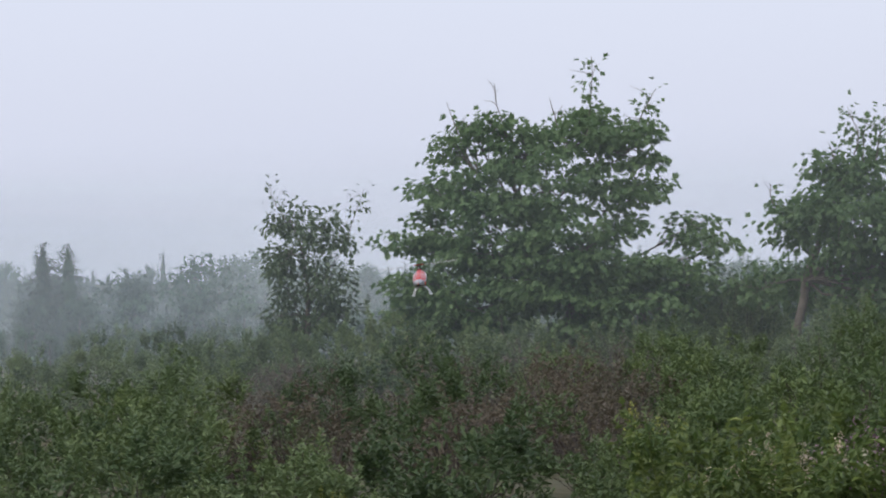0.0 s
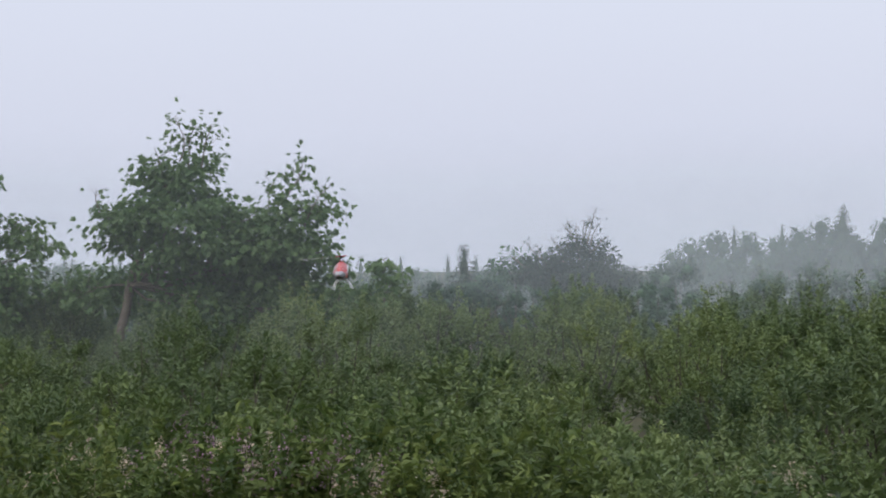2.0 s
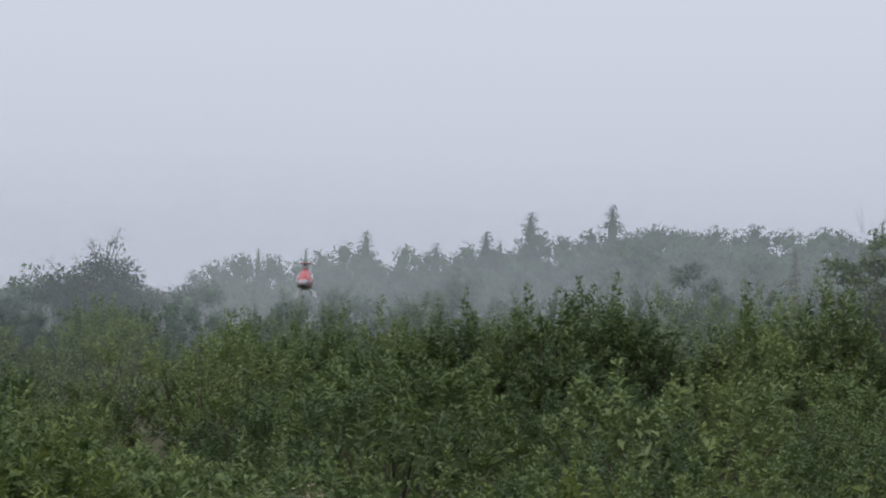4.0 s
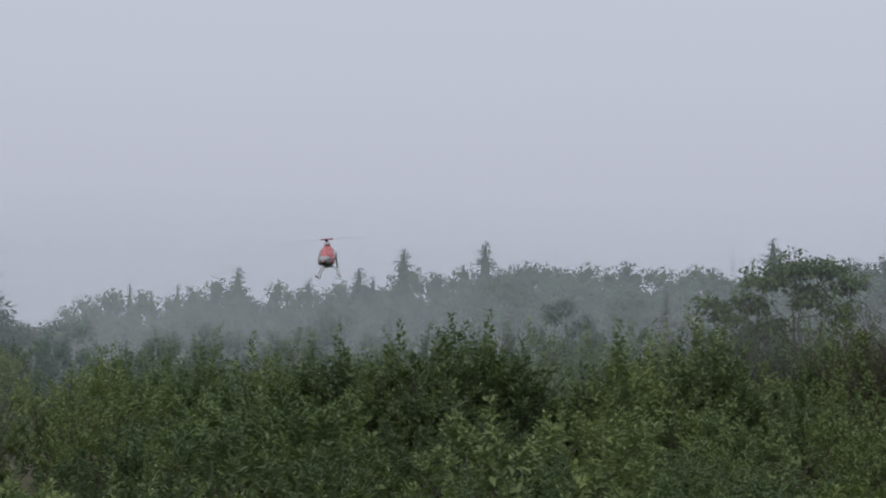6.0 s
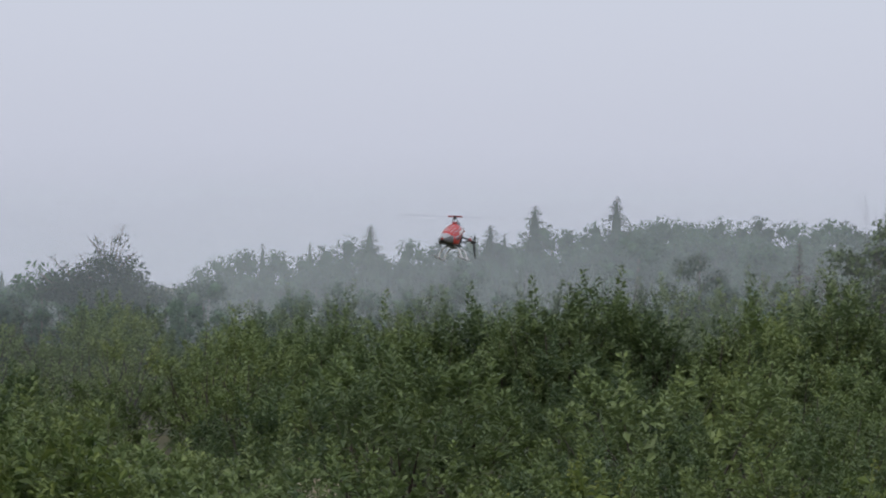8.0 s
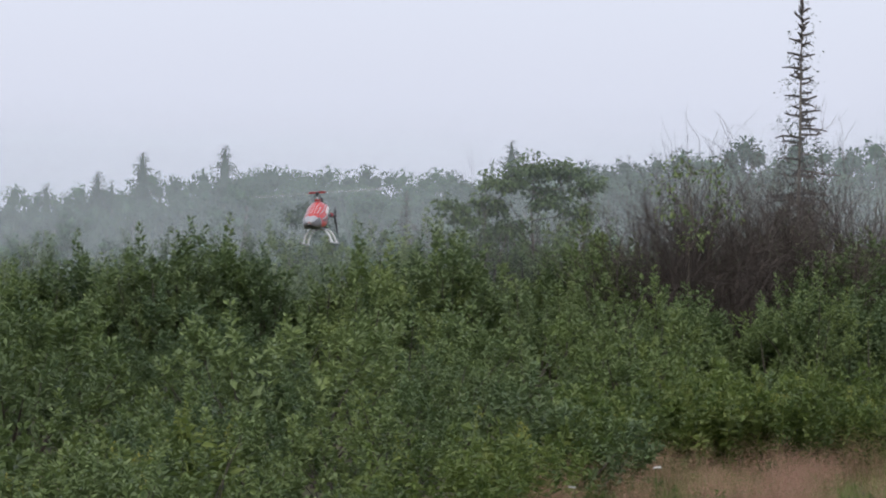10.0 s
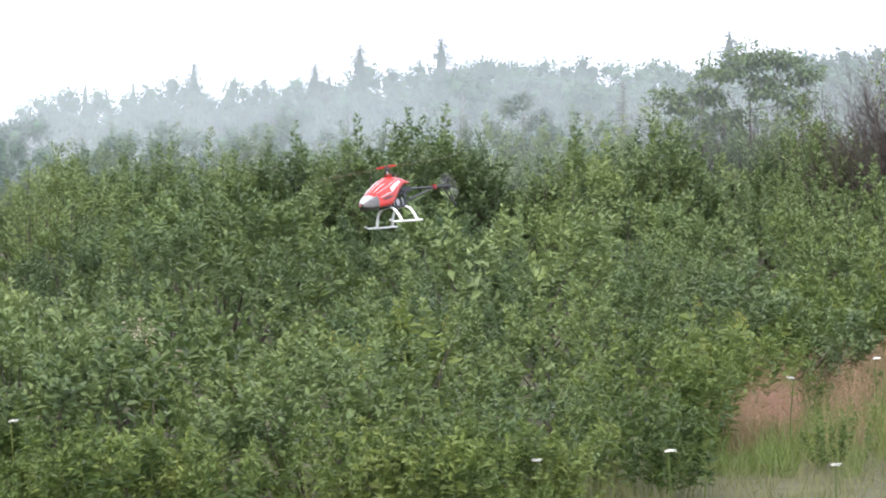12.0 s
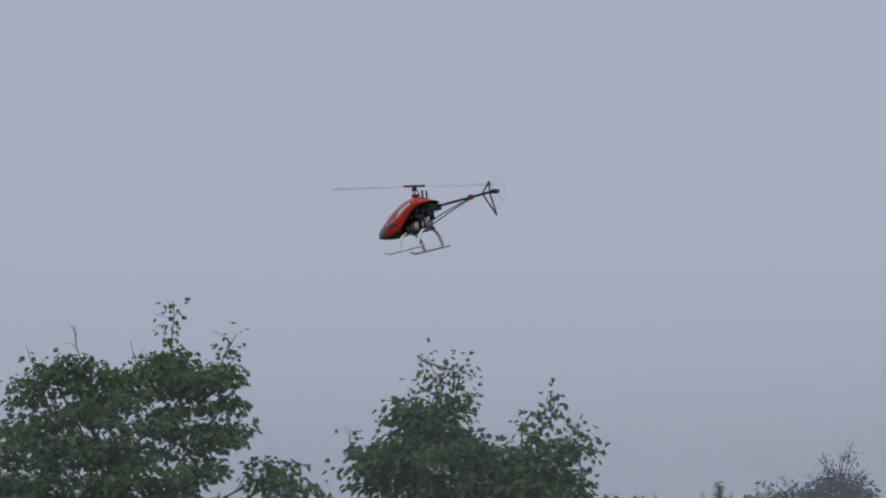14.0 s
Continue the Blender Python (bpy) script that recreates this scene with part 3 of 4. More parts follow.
def woods():
    for d0 in (70, 112, 226, 244, 262):
        az = -34.0
        while az < 20:
            d = d0 * rand.uniform(0.95, 1.06)
            el = float(np.interp(az, [-34, -31, -28, -20, -9, -7, -5, -4.1, -3, -1, 2, 4.5, 8.7, 10, 12, 20],
                                 [0.5, 0.5, 0.5, 0.4, 0.22, 0.27, 0.1, 0.6, 0.9, 0.92, 1.2, 1.58, 1.3, 1.6, 2.0, 2.0]))
            if d0 < 90:
                el = min(el, -0.3 if az > -24 else -0.95)
            elif d0 < 150:
                el = min(el, 0.1) if az > -24 else el - 0.75
            elif d0 < 255:
                el -= 0.42 if d0 < 235 else 0.18
            need = 1.6 + d * math.tan(radians(el)) - spot(az, d)[2]
            conif = d0 != 244 and rand.random() < (0.12 if d0 < 100 else 0.3 if d0 < 150 else 0.85) and (az < 4.3 or rand.random() < 0.12)
            s = max(0.2, need / (6.0 if conif else 4.25)) * (rand.uniform(0.7, 1.06) if conif else rand.uniform(0.84, 1.06))
            grow(rand.choice(SPRUCES if conif else ROUND), az, d, rand.uniform(0, 360), s, "trees of the far wood")
            az += math.degrees((1.0 if conif else 1.7 if d0 > 200 else 2.2) * s / d) * rand.uniform(0.5, 1.3) * (0.62 if d0 > 200 and -5.5 < az < 10 else 1.0)


woods()


def tall_spruce(az, d, el, seed, w=3.5):
    x, y, z = spot(az, d)
    h = EYE[2] + d * math.tan(radians(el)) - z
    ob = conifer("spruce_tree", seed, h, w * h / 6.0, "tall dark spruce standing above the misty wood", 18)
    stand(ob, az, d)


for i, (az, el) in enumerate([(-30.6, 0.8), (-31.1, 0.82), (-8.75, 0.5), (-1.05, 1.24), (0.4, 1.0), (1.42, 1.26), (2.33, 1.67), (4.0, 1.83), (9.86, 2.0)]):
    tall_spruce(az, 140 if az < -20 else 150 if az < -5 else 245, el, 80 + i, 5.6 if az < -20 else 4.8)

def far_crown(name, seed, az, d, lobes, leaf, count, size, label, shoots=(), radius=0.07, disc=0.2):
    """A tree farther off; its lobes are given over the eye's level ground."""
    x, y, z = spot(az, d)
    broadleaf(name, seed, (x, y, z), (0, 0, lobes[-1][2] - z - 0.6), [(a, b, c - z, r) for a, b, c, r in lobes], leaf, count, size, label, "kite", 1.5, radius,
              [(a, b, c - z, e, g - z, n) for a, b, c, e, g, n in shoots], disc, 12)


far_crown("half_dead_spruce", 95, -6.35, 100, [(-0.15, 0, 2.35, 0.4), (0.3, 0.2, 2.15, 0.5), (0.8, 0, 1.7, 0.5), (-0.7, 0.1, 1.8, 0.5), (-1.4, 0, 1.75, 0.4), (1.5, 0, 1.2, 0.5), (-2.0, 0.2, 1.45, 0.5), (0.9, 0.2, 0.9, 0.6), (-0.9, 0, 1.1, 0.6), (0.1, -0.2, 1.3, 0.8)],
          NEEDLE, 9000, 0.15, "half-dead spruce with bare twisted top boughs",
          [(-0.1, 0, 2.3, -0.55, 3.4, 12), (-0.3, 0, 2.6, -0.75, 3.2, 8), (-0.1, 0.1, 2.4, -0.2, 3.1, 8), (0.0, 0, 2.4, 0.1, 3.3, 10), (0.1, 0, 2.6, 0.35, 3.4, 10), (0.2, 0, 2.4, 0.55, 3.75, 16),
           (0.3, 0, 2.3, 0.7, 3.2, 12), (0.4, 0, 2.2, 1.0, 2.75, 8), (-0.5, 0, 2.0, -1.1, 2.7, 8), (-1.5, 0, 1.9, -2.0, 2.55, 10), (-1.4, 0, 1.9, -1.6, 2.4, 8), (-2.0, 0, 1.6, -2.6, 2.05, 6)], 0.17)
far_crown("far_tree", 103, -27.9, 118, [(0, 0, 2.3, 0.6), (-0.8, 0, 1.8, 0.6), (0.9, 0, 1.9, 0.6), (1.6, 0, 1.2, 0.7), (-1.6, 0, 1.2, 0.7), (0, 0, 1.0, 1.0), (0, 0, 0.0, 1.1)], FAR_LEAF, 1100, 0.3, "round leafy tree in the mist")
far_crown("far_tree", 104, -29.4, 128, [(0, 0, 1.6, 0.6), (-0.8, 0, 1.2, 0.6), (0.9, 0, 1.3, 0.6), (0, 0, 0.4, 1.0)], FAR_LEAF, 700, 0.3, "round leafy tree in the mist")
far_crown("far_tree", 99, -7.7, 120, [(0, 0, 1.9, 0.6), (-0.7, 0, 1.5, 0.6), (0.8, 0, 1.6, 0.6), (1.5, 0, 1.4, 0.6), (0, 0, 1.0, 0.9)], FAR_LEAF, 700, 0.3, "round leafy tree in the mist")
far_crown("young_pine", 96, 5.67, 60, [(-0.35, 0, 1.95, 0.2), (0.3, 0, 1.75, 0.22), (-0.55, 0, 1.4, 0.22), (0.6, 0, 1.45, 0.22), (0, 0, 2.2, 0.18), (0.1, 0, 1.2, 0.3), (-0.1, 0, 0.9, 0.4)],
          NEEDLE, 2400, 0.09, "thin young pine in the mist", [(0, 0, 2.1, 0.0, 2.5, 10)], 0.035, 0.08)
larch_h = 1.6 + 60 * math.tan(radians(0.95)) - spot(7.72, 60)[2]
stand(conifer("bare_larch", 97, larch_h, 1.9, "bare grey dead larch", 14, 1.0, trunk=0.012), 7.72, 60)
stand(conifer("larch_tree", 98, 4.7, 1.5, "thin tall larch with sparse needles", 34, 0.5, dense=16, trunk=0.009, needle=0.36), 15.75, 34)
broadleaf("maple_sapling", 101, spot(-10.55, 36), (0.1, 0, 1.1), [(0.0, 0, 1.72, 0.12), (0.15, 0, 1.55, 0.14), (-0.2, 0, 1.45, 0.12), (0.3, 0, 1.62, 0.1), (0.05, 0, 1.25, 0.15)], MAPLE, 190, 0.11,
          "thin drooping maple sapling", "maple", 0.5, 0.02, disc=0.08)
broadleaf("maple_sapling", 102, spot(-11.35, 37), (0.0, 0, 1.0), [(0.0, 0, 1.7, 0.12), (0.05, 0, 1.45, 0.14), (-0.05, 0, 1.2, 0.16)], MAPLE, 130, 0.11,
          "thin drooping maple sapling", "maple", 0.5, 0.02, disc=0.08)

# ---- mist ----
def mist(d, strength, fade, seed, hollow=False):
    verts, faces = [], []
    n = 60
    for i in range(n + 1):
        az = radians(-60 + (46 if hollow else 120) * i / n)
        r = d * (1 + 0.03 * math.sin(i * 0.7 + seed))
        for z in (-0.5 - 5 * (d > 45), fade[1]):
            verts.append((r * math.sin(az), r * math.cos(az), z))
    for i in range(n):
        faces.append((2 * i, 2 * i + 2, 2 * i + 3, 2 * i + 1))
    ob = new("mist", mesh_of("mist", verts, faces, mist_material("mist_veil", strength, fade, d if hollow else 0.0)))
    tagged(ob, "thin veil of pale morning mist over the meadow", "mist", kind="stuff")


# nearest veil: mist plus extra strength added to lift dark tones like lens flare
for i, (d, s, fade) in enumerate([(30, 0.075, (2.4, 4.4)), (48, 0.08, (1.8, 4.2)), (92, 0.13, (1.6, 5.0)), (150, 0.16, (3.5, 9.5)), (215, 0.13, (6.0, 13.0))]):
    mist(d, s, fade, i)
mist(44, 0.11, (1.4, 3.4), 10, True)

# ---- right-hand edge: a leafy crown on bare stems, dead twiggy thicket, thin larch ----
broadleaf("rowan_tree", 120, spot(10.35, 31), (0.0, 0, 1.0),
          [(-0.35, 0, 2.28, 0.2), (0.0, 0.1, 2.4, 0.2), (0.3, 0, 2.36, 0.2), (0.55, 0, 2.26, 0.16), (-0.45, 0, 2.02, 0.17), (0.1, -0.1, 2.12, 0.2), (-0.8, 0, 1.95, 0.2), (0.45, -0.1, 1.92, 0.15), (-0.3, 0.1, 1.7, 0.2)],
          ALDER, 3600, 0.06, "small bushy tree with a leafy crown on pale stems", "oval", 0.6, 0.03, disc=0.09, sprays=20)


def dead_shrub(seed, h, w, stems, label):
    """Bare twigs that fork three times and curve outwards."""
    rng = np.random.default_rng(seed)
    root = new("dead_shrub")
    v, f = [], []

    def fork(p, way, length, r, level):
        tip = p + way * length
        pts = curve_points(rng, p, tip, 4, 0.06 * length)
        tube(v, f, pts, [r, r * 0.85, r * 0.7, r * 0.5], 3)
        if level < 3:
            for _ in range(3 if level else 4):
                k = int(rng.integers(1, 4))
                turn = (way + Vector(rng.normal(0, 0.5, 3)) + Vector((0, 0, 0.12))).normalized()
                fork(pts[k], turn, length * rng.uniform(0.48, 0.72), r * 0.6, level + 1)

    for _ in range(stems):
        a = rng.uniform(0, 6.28)
        lean = rng.uniform(0.05, 0.38)
        foot = Vector((rng.normal(0, 0.13 * w), rng.normal(0, 0.13 * w), -0.05))
        fork(foot, Vector((lean * math.cos(a), lean * math.sin(a), 1)).normalized(), h * rng.uniform(0.38, 0.52), 0.009, 0)
    tagged(part("branchwork", mesh_of("branchwork", v, f, TWIG), root), kind="stuff")
    return tagged(root, label, "shrub")


for i, (az, el, d) in enumerate([(12.5, 1.2, 28), (13.2, 1.7, 27.5), (13.9, 1.9, 27.3), (14.6, 1.95, 27), (15.3, 1.8, 27.5), (16.0, 1.9, 27), (17.0, 1.7, 27.5), (13.5, 1.5, 28.6), (14.2, 1.8, 28.4), (14.9, 1.9, 28.7), (15.7, 2.0, 28.5), (16.6, 1.9, 28.3), (10.9, 0.9, 30), (9.6, 0.9, 30), (10.2, 1.3, 30.6), (10.5, 1.4, 30.8)]):
    stand(dead_shrub(130 + i, (1.1 if az > 12 else 1.05) * (1.6 + d * math.tan(radians(el))), 1.3, 21 if az > 12 else 6, "dead grey-brown shrub of bare forking twigs"), az, d)
for i, (az, el, d) in enumerate([(-21.4, -0.6, 35), (-22.8, -1.4, 33), (-26.0, -1.2, 33), (-19.6, -1.0, 35), (-24.3, -1.9, 30), (-9.0, 0.0, 36), (-7.5, -0.1, 38), (-12.6, -0.5, 34)]):
    stand(dead_shrub(145 + i, 1.6 + d * math.tan(radians(el)), 1.3, 6, "dead shrub of bare forking twigs"), az, d)
broadleaf("rowan_sapling", 150, spot(13.5, 27), (0.0, 0, 1.5), [(-0.05, 0, 2.44, 0.12), (0.22, 0, 2.32, 0.14), (-0.25, 0, 2.22, 0.12), (0.35, 0, 2.05, 0.16), (-0.1, 0.1, 2.0, 0.18), (0.1, 0, 1.75, 0.2)], ALDER, 420, 0.05, "leafy sapling top among bare twigs", "oval", 1.2, 0.012, disc=0.07)


# ---- meadow flowers and grass ----
def flower(name, seed, h, bloom, label, stalks=7, spread=0.18, bloom_len=0.16, bloom_size=0.022, category="flower"):
    """A clump of leafy stalks with bloom on their tops."""
    rng = np.random.default_rng(seed)
    root = new(name)
    sv, sf, lp, lw, bp, bw = [], [], [], [], [], []
    for _ in range(stalks):
        foot = rng.normal(0, spread * 0.5, 2)
        top = h * rng.uniform(0.75, 1.0)
        pts = curve_points(rng, (foot[0], foot[1], -0.05), (foot[0] * 1.6, foot[1] * 1.6, top), 5, 0.03)
        tube(sv, sf, pts, [0.005, 0.0045, 0.004, 0.003, 0.002], 3)
        p = np.array([tuple(q) for q in pts])
        t = rng.uniform(0.25, 0.86, 34) * 4
        k = np.minimum(t.astype(int), 3)
        ang = rng.uniform(0, 6.28, 34)
        lp.append(p[k] + (p[k + 1] - p[k]) * (t - k)[:, None])
        lw.append(np.stack([np.cos(ang), np.sin(ang), np.full(34, 0.5)], 1))
        n = 30
        t = rng.uniform(0, 1, n)[:, None]
        bp.append(p[4][None] - np.array((0, 0, bloom_len))[None] * t + rng.normal(0, 0.5, (n, 3)) * bloom_len * np.array((0.34, 0.34, 0.1)) * (0.25 + t))
        bw.append(rng.normal(0, 1, (n, 3)))
    tagged(part("branchwork", mesh_of("branchwork", sv, sf, WEED), root), kind="stuff")
    v, f = leaves(rng, np.concatenate(lp), np.concatenate(lw), rng.uniform(0.05, 0.10, 34 * stalks), "kite", 0.1, 0.5)
    tagged(part("foliage", mesh_of("foliage", v, f, WEED), root), kind="stuff")
    v, f = leaves(rng, np.concatenate(bp), np.concatenate(bw), rng.uniform(0.7, 1.4, 30 * stalks) * bloom_size, "kite", 0, 1)
    tagged(part("bloom", mesh_of("bloom", v, f, bloom), root), kind="stuff")
    return tagged(root, label, category)


GOLDENROD = [flower("goldenrod", 160 + i, 0.8, GOLD, "clump of yellow goldenrod in bloom", 4, 0.2, 0.12, 0.018) for i in range(2)]
FIREWEED = [flower("fireweed", 164 + i, 0.8, PINK, "clump of pink fireweed spires", 6, 0.22, 0.2, 0.017) for i in range(2)]
MEADOWSWEET = [flower("meadowsweet", 168 + i, 0.8, CREAM, "clump of fading cream meadowsweet", 6, 0.2, 0.12, 0.02) for i in range(2)]
WEEDS = [flower("tall_weed", 172 + i, 0.8, WEED, "bright green tall leafy weed", 12, 0.35, 0.2, 0.05, "plant") for i in range(3)]
UNUSED |= {k.name for k in GOLDENROD + FIREWEED + MEADOWSWEET + WEEDS}


def bloom_at(row, az, el, group):
    """Stands where its top, a little over the shrubs round it, is seen at that elevation."""
    best = min((abs(1.6 + d * math.tan(radians(el)) - 1.15 * carpet_height(az, d)[0] - 0.14), d) for d in np.arange(max(14.0, carpet_height(az, 30)[1] - 0.6), 34, 0.25))
    d = float(best[1])
    h = max(0.35, 1.6 + d * math.tan(radians(el)) - spot(az, d)[2])
    grow(rand.choice(row), az, d, rand.uniform(0, 360), h / 0.8, group)


for az, el in [(3.48, -3.05), (3.36, -3.25), (12.36, -3.3), (12.7, -3.5), (11.9, -3.55), (15.21, -2.8), (15.9, -2.6), (14.2, -3.2), (-8.18, -4.3), (-7.6, -4.2), (-8.8, -3.9),
               (-2.6, -3.9), (13.4, -3.2), (16.6, -2.9), (2.0, -4.2), (-25.5, -4.0), (-18.9, -2.4), (9.0, -3.4), (-0.2, -4.6), (-4.0, -4.3)]:
    bloom_at(GOLDENROD, az, el, "goldenrod in the meadow")
for az, el in [(-13.94, -2.75), (-14.2, -2.9), (-13.6, -3.1), (-11.75, -3.4), (-11.2, -3.5), (-12.3, -3.3), (-14.0, -3.3), (-13.2, -2.6), (-11.6, -3.0), (-12.6, -2.9)]:
    bloom_at(FIREWEED, az, el, "fireweed in the meadow")
for az, el in [(-13.3, -3.0), (-14.3, -3.6), (-12.9, -3.5), (-16.3, -3.4), (-17.0, -3.7), (-10.2, -3.7), (-2.33, -3.85), (-2.1, -3.9), (-9.5, -3.9), (-11.0, -3.8), (-15.4, -3.3)]:
    bloom_at(MEADOWSWEET, az, el, "meadowsweet in the meadow")
for az, el in [(-8.4, -4.3), (-8.2, -4.6), (-8.6, -4.7), (-7.9, -4.8), (-9.9, -4.0), (-8.0, -4.4)]:
    bloom_at(WEEDS, az, el, "tall weeds of the meadow")
for i in range(110):
    az = rand.uniform(-18.5, -6.5) if i < 30 else rand.uniform(11, 18)
    if i >= 44:
        az = rand.uniform(-14.5, 9)
        grow(rand.choice(WEEDS), az, carpet_height(az, 20)[1] - rand.uniform(-0.2, 1.4), rand.uniform(0, 360), rand.uniform(0.3, 0.65), "tall weeds of the meadow")
        continue
    bloom_at(WEEDS, az, rand.uniform(-4.6, -2.6) if i < 30 else rand.uniform(-3.6, -2.4), "tall weeds of the meadow")


def grass(name, seed, count, az0, az1, d0, d1, height, material, label, seeds=0, patchy=-0.12):
    """Blades in patches; seeds: the specks of seed in each loose panicle over them."""
    rng = np.random.default_rng(seed)
    places = []
    while len(places) < count:
        az, d = rng.uniform(az0, az1), rng.uniform(d0, d1)
        _, front = carpet_height(az, 20)
        if d > front + 1.2 or noise.noise((az * 0.8, d * 0.9, seed)) + 0.6 * noise.noise((az * 3.1, d * 2.6, seed)) < patchy:
            continue
        places.append(spot(az, d))
    p = np.array(places)
    tall = height * rng.uniform(0.45, 1.2, count) * (1 + 0.5 * np.array([noise.noise((q[0] * 1.7, q[1] * 1.7, 3.0)) for q in places]))
    w = np.tile(np.array([[0.0, 0.0, 1.6]]), (count, 1))
    v, f = leaves(rng, p, w, tall, "blade", 0.0, 1.4)
    ob = new(name, mesh_of(name, v, f, material))
    if seeds:
        q = np.repeat(p + np.stack([0 * tall, 0 * tall, tall * 1.05], 1), seeds, 0) + rng.normal(0, 1, (count * seeds, 3)) * np.array((0.04, 0.04, 0.05))
        v2, f2 = leaves(rng, q, rng.normal(0, 1, (len(q), 3)), rng.uniform(0.004, 0.009, len(q)), "kite", 0.0, 1.0)
        tagged(part("seed_heads", mesh_of("seed_heads", v2, f2, material), ob, "loose reddish seed heads"), kind="stuff")
    tagged(ob, label, "grass", kind="stuff")


grass("green_grass", 181, 42000, -34, 18, 10.8, 18.6, 0.15, STRAW, "rank green and straw-coloured meadow grass", patchy=-0.3)
grass("red_grass", 182, 15000, 8.8, 17.5, 13.8, 20.8, 0.19, RED_GRASS, "reddish seeding grass at the thicket's edge", 13, 0.03)
grass("dry_grass", 184, 9000, -9.6, -6.0, 11.5, 15.2, 0.2, STRAW, "dry straw-coloured grass in a gap of the thicket", patchy=-0.4)
grass("edge_grass", 183, 34000, 8.3, 18, 13, 21.5, 0.17, WEED, "short green grass at the thicket's edge", patchy=-0.1)
for i in range(46):
    az = rand.uniform(8.6, 17.5)
    front = carpet_height(az, 20)[1]
    d = front - rand.uniform(-0.3, 0.6) if i < 26 else rand.uniform(13.2, max(13.4, front))
    grow(rand.choice(WEEDS), az, d, rand.uniform(0, 360), rand.uniform(0.5, 0.85) if i < 26 else rand.uniform(0.16, 0.34), "tall weeds of the meadow")

daisy = new("daisy")
stalk_v, stalk_f = [], []
tube(stalk_v, stalk_f, [(0, 0, -0.03), (0.01, 0, 0.2), (0.0, 0.01, 0.4)], [0.004, 0.003, 0.003], 4)
part("stalk", mesh_of("stalk", stalk_v, stalk_f, WEED), daisy)
drng = np.random.default_rng(9)
dang = drng.uniform(0, 6.28, 40)
dv, df = leaves(drng, np.array([[0, 0, 0.4]]) + drng.normal(0, 0.007, (40, 3)) * np.array((1, 1, 0.3)), np.stack([np.cos(dang), np.sin(dang), 0 * dang + 0.3], 1), np.full(40, 0.016), "kite", 0, 0.2)
part("bloom", mesh_of("bloom", dv, df, WHITE_BLOOM), daisy)
tagged(daisy, "white wild carrot flower on a thin stalk", "flower", "white flowers of the meadow")
UNUSED.add(daisy.name)
for az, el in [(8.74, -6.4), (-5.33, -4.7), (-7.6, -6.6), (11.2, -5.0), (12.9, -4.6), (-4.7, -5.8), (12.1, -6.6), (-6.4, -5.2), (-9.1, -5.3), (6.0, -6.6), (-11.6, -4.9), (-13.5, -5.6), (-12.8, -6.5)]:
    d = (1.6 - 0.4) / math.tan(radians(-el))
    if d > carpet_height(az, 20)[1]:
        d = carpet_height(az, 20)[1] + 0.2
    grow(daisy, az, d, rand.uniform(0, 360), 1.0 + max(0.0, (1.6 - d * math.tan(radians(-el)) - 0.4) / 0.4), "white flowers of the meadow")


# kinds that found no place are taken out again
for ob in [o for o in bpy.data.objects if o.name in UNUSED]:
    for o in (*ob.children_recursive, ob):
        bpy.data.objects.remove(o)

# ---- helicopter: nose along -y, rotor head at z = 0.1 ----
RED = surface("red_paint", (0.50, 0.018, 0.012), (0.57, 0.028, 0.018), 3, 0.28, coat=0.5)
WHITE = surface("white_plastic", (0.74, 0.75, 0.76), (0.80, 0.81, 0.82), 20, 0.35)
SILVER = surface("silver_paint", (0.36, 0.37, 0.39), (0.46, 0.47, 0.49), 8, 0.32, 0.1)
GREY = surface("dark_grey_paint", (0.045, 0.045, 0.05), (0.07, 0.07, 0.075), 8, 0.4)
# the nose's silver paint again, with shade put into a darker tone
NOSE = surface("shaded_silver_paint", (0.11, 0.105, 0.10), (0.18, 0.17, 0.165), 14, 0.3, 0.45, coat=0.4)
BLACK = surface("black_plastic", (0.014, 0.014, 0.016), (0.03, 0.03, 0.032), 25, 0.5)
CARBON = surface("carbon_tube", (0.018, 0.018, 0.02), (0.045, 0.045, 0.05), 60, 0.35)
RED_ALLOY = surface("red_alloy", (0.30, 0.02, 0.02), (0.38, 0.03, 0.03), 30, 0.35, 0.6)
PALE = surface("pale_grey_paint", (0.50, 0.49, 0.49), (0.58, 0.57, 0.57), 12, 0.35)
FOIL = surface("silver_battery_wrap", (0.42, 0.44, 0.47), (0.58, 0.6, 0.62), 25, 0.35)


def spinning(name, colour, share):
    """A blade that turns too fast to see sharply: partly clear."""
    m, n, l, p = shader(name)
    p.inputs["Base Color"].default_value = (*colour, 1)
    p.inputs["Roughness"].default_value = 0.5
    noi = n.new("ShaderNodeTexNoise")
    noi.inputs["Scale"].default_value = 30
    rng = n.new("ShaderNodeMapRange")
    rng.inputs["To Min"].default_value, rng.inputs["To Max"].default_value = share * 0.8, share * 1.2
    l.new(noi.outputs["Fac"], rng.inputs["Value"])
    l.new(rng.outputs[0], p.inputs["Alpha"])
    return m


BLADE_BLUR = spinning("turning_blade", (0.62, 0.6, 0.54), 0.2)
SWEEP = spinning("blade_sweep", (0.6, 0.58, 0.52), 0.15)
TAIL_SWEEP = spinning("tail_sweep", (0.5, 0.5, 0.5), 0.07)

helicopter = new("model_helicopter")
tagged(helicopter, "red model helicopter with white skids, flying over shrubs", "helicopter")

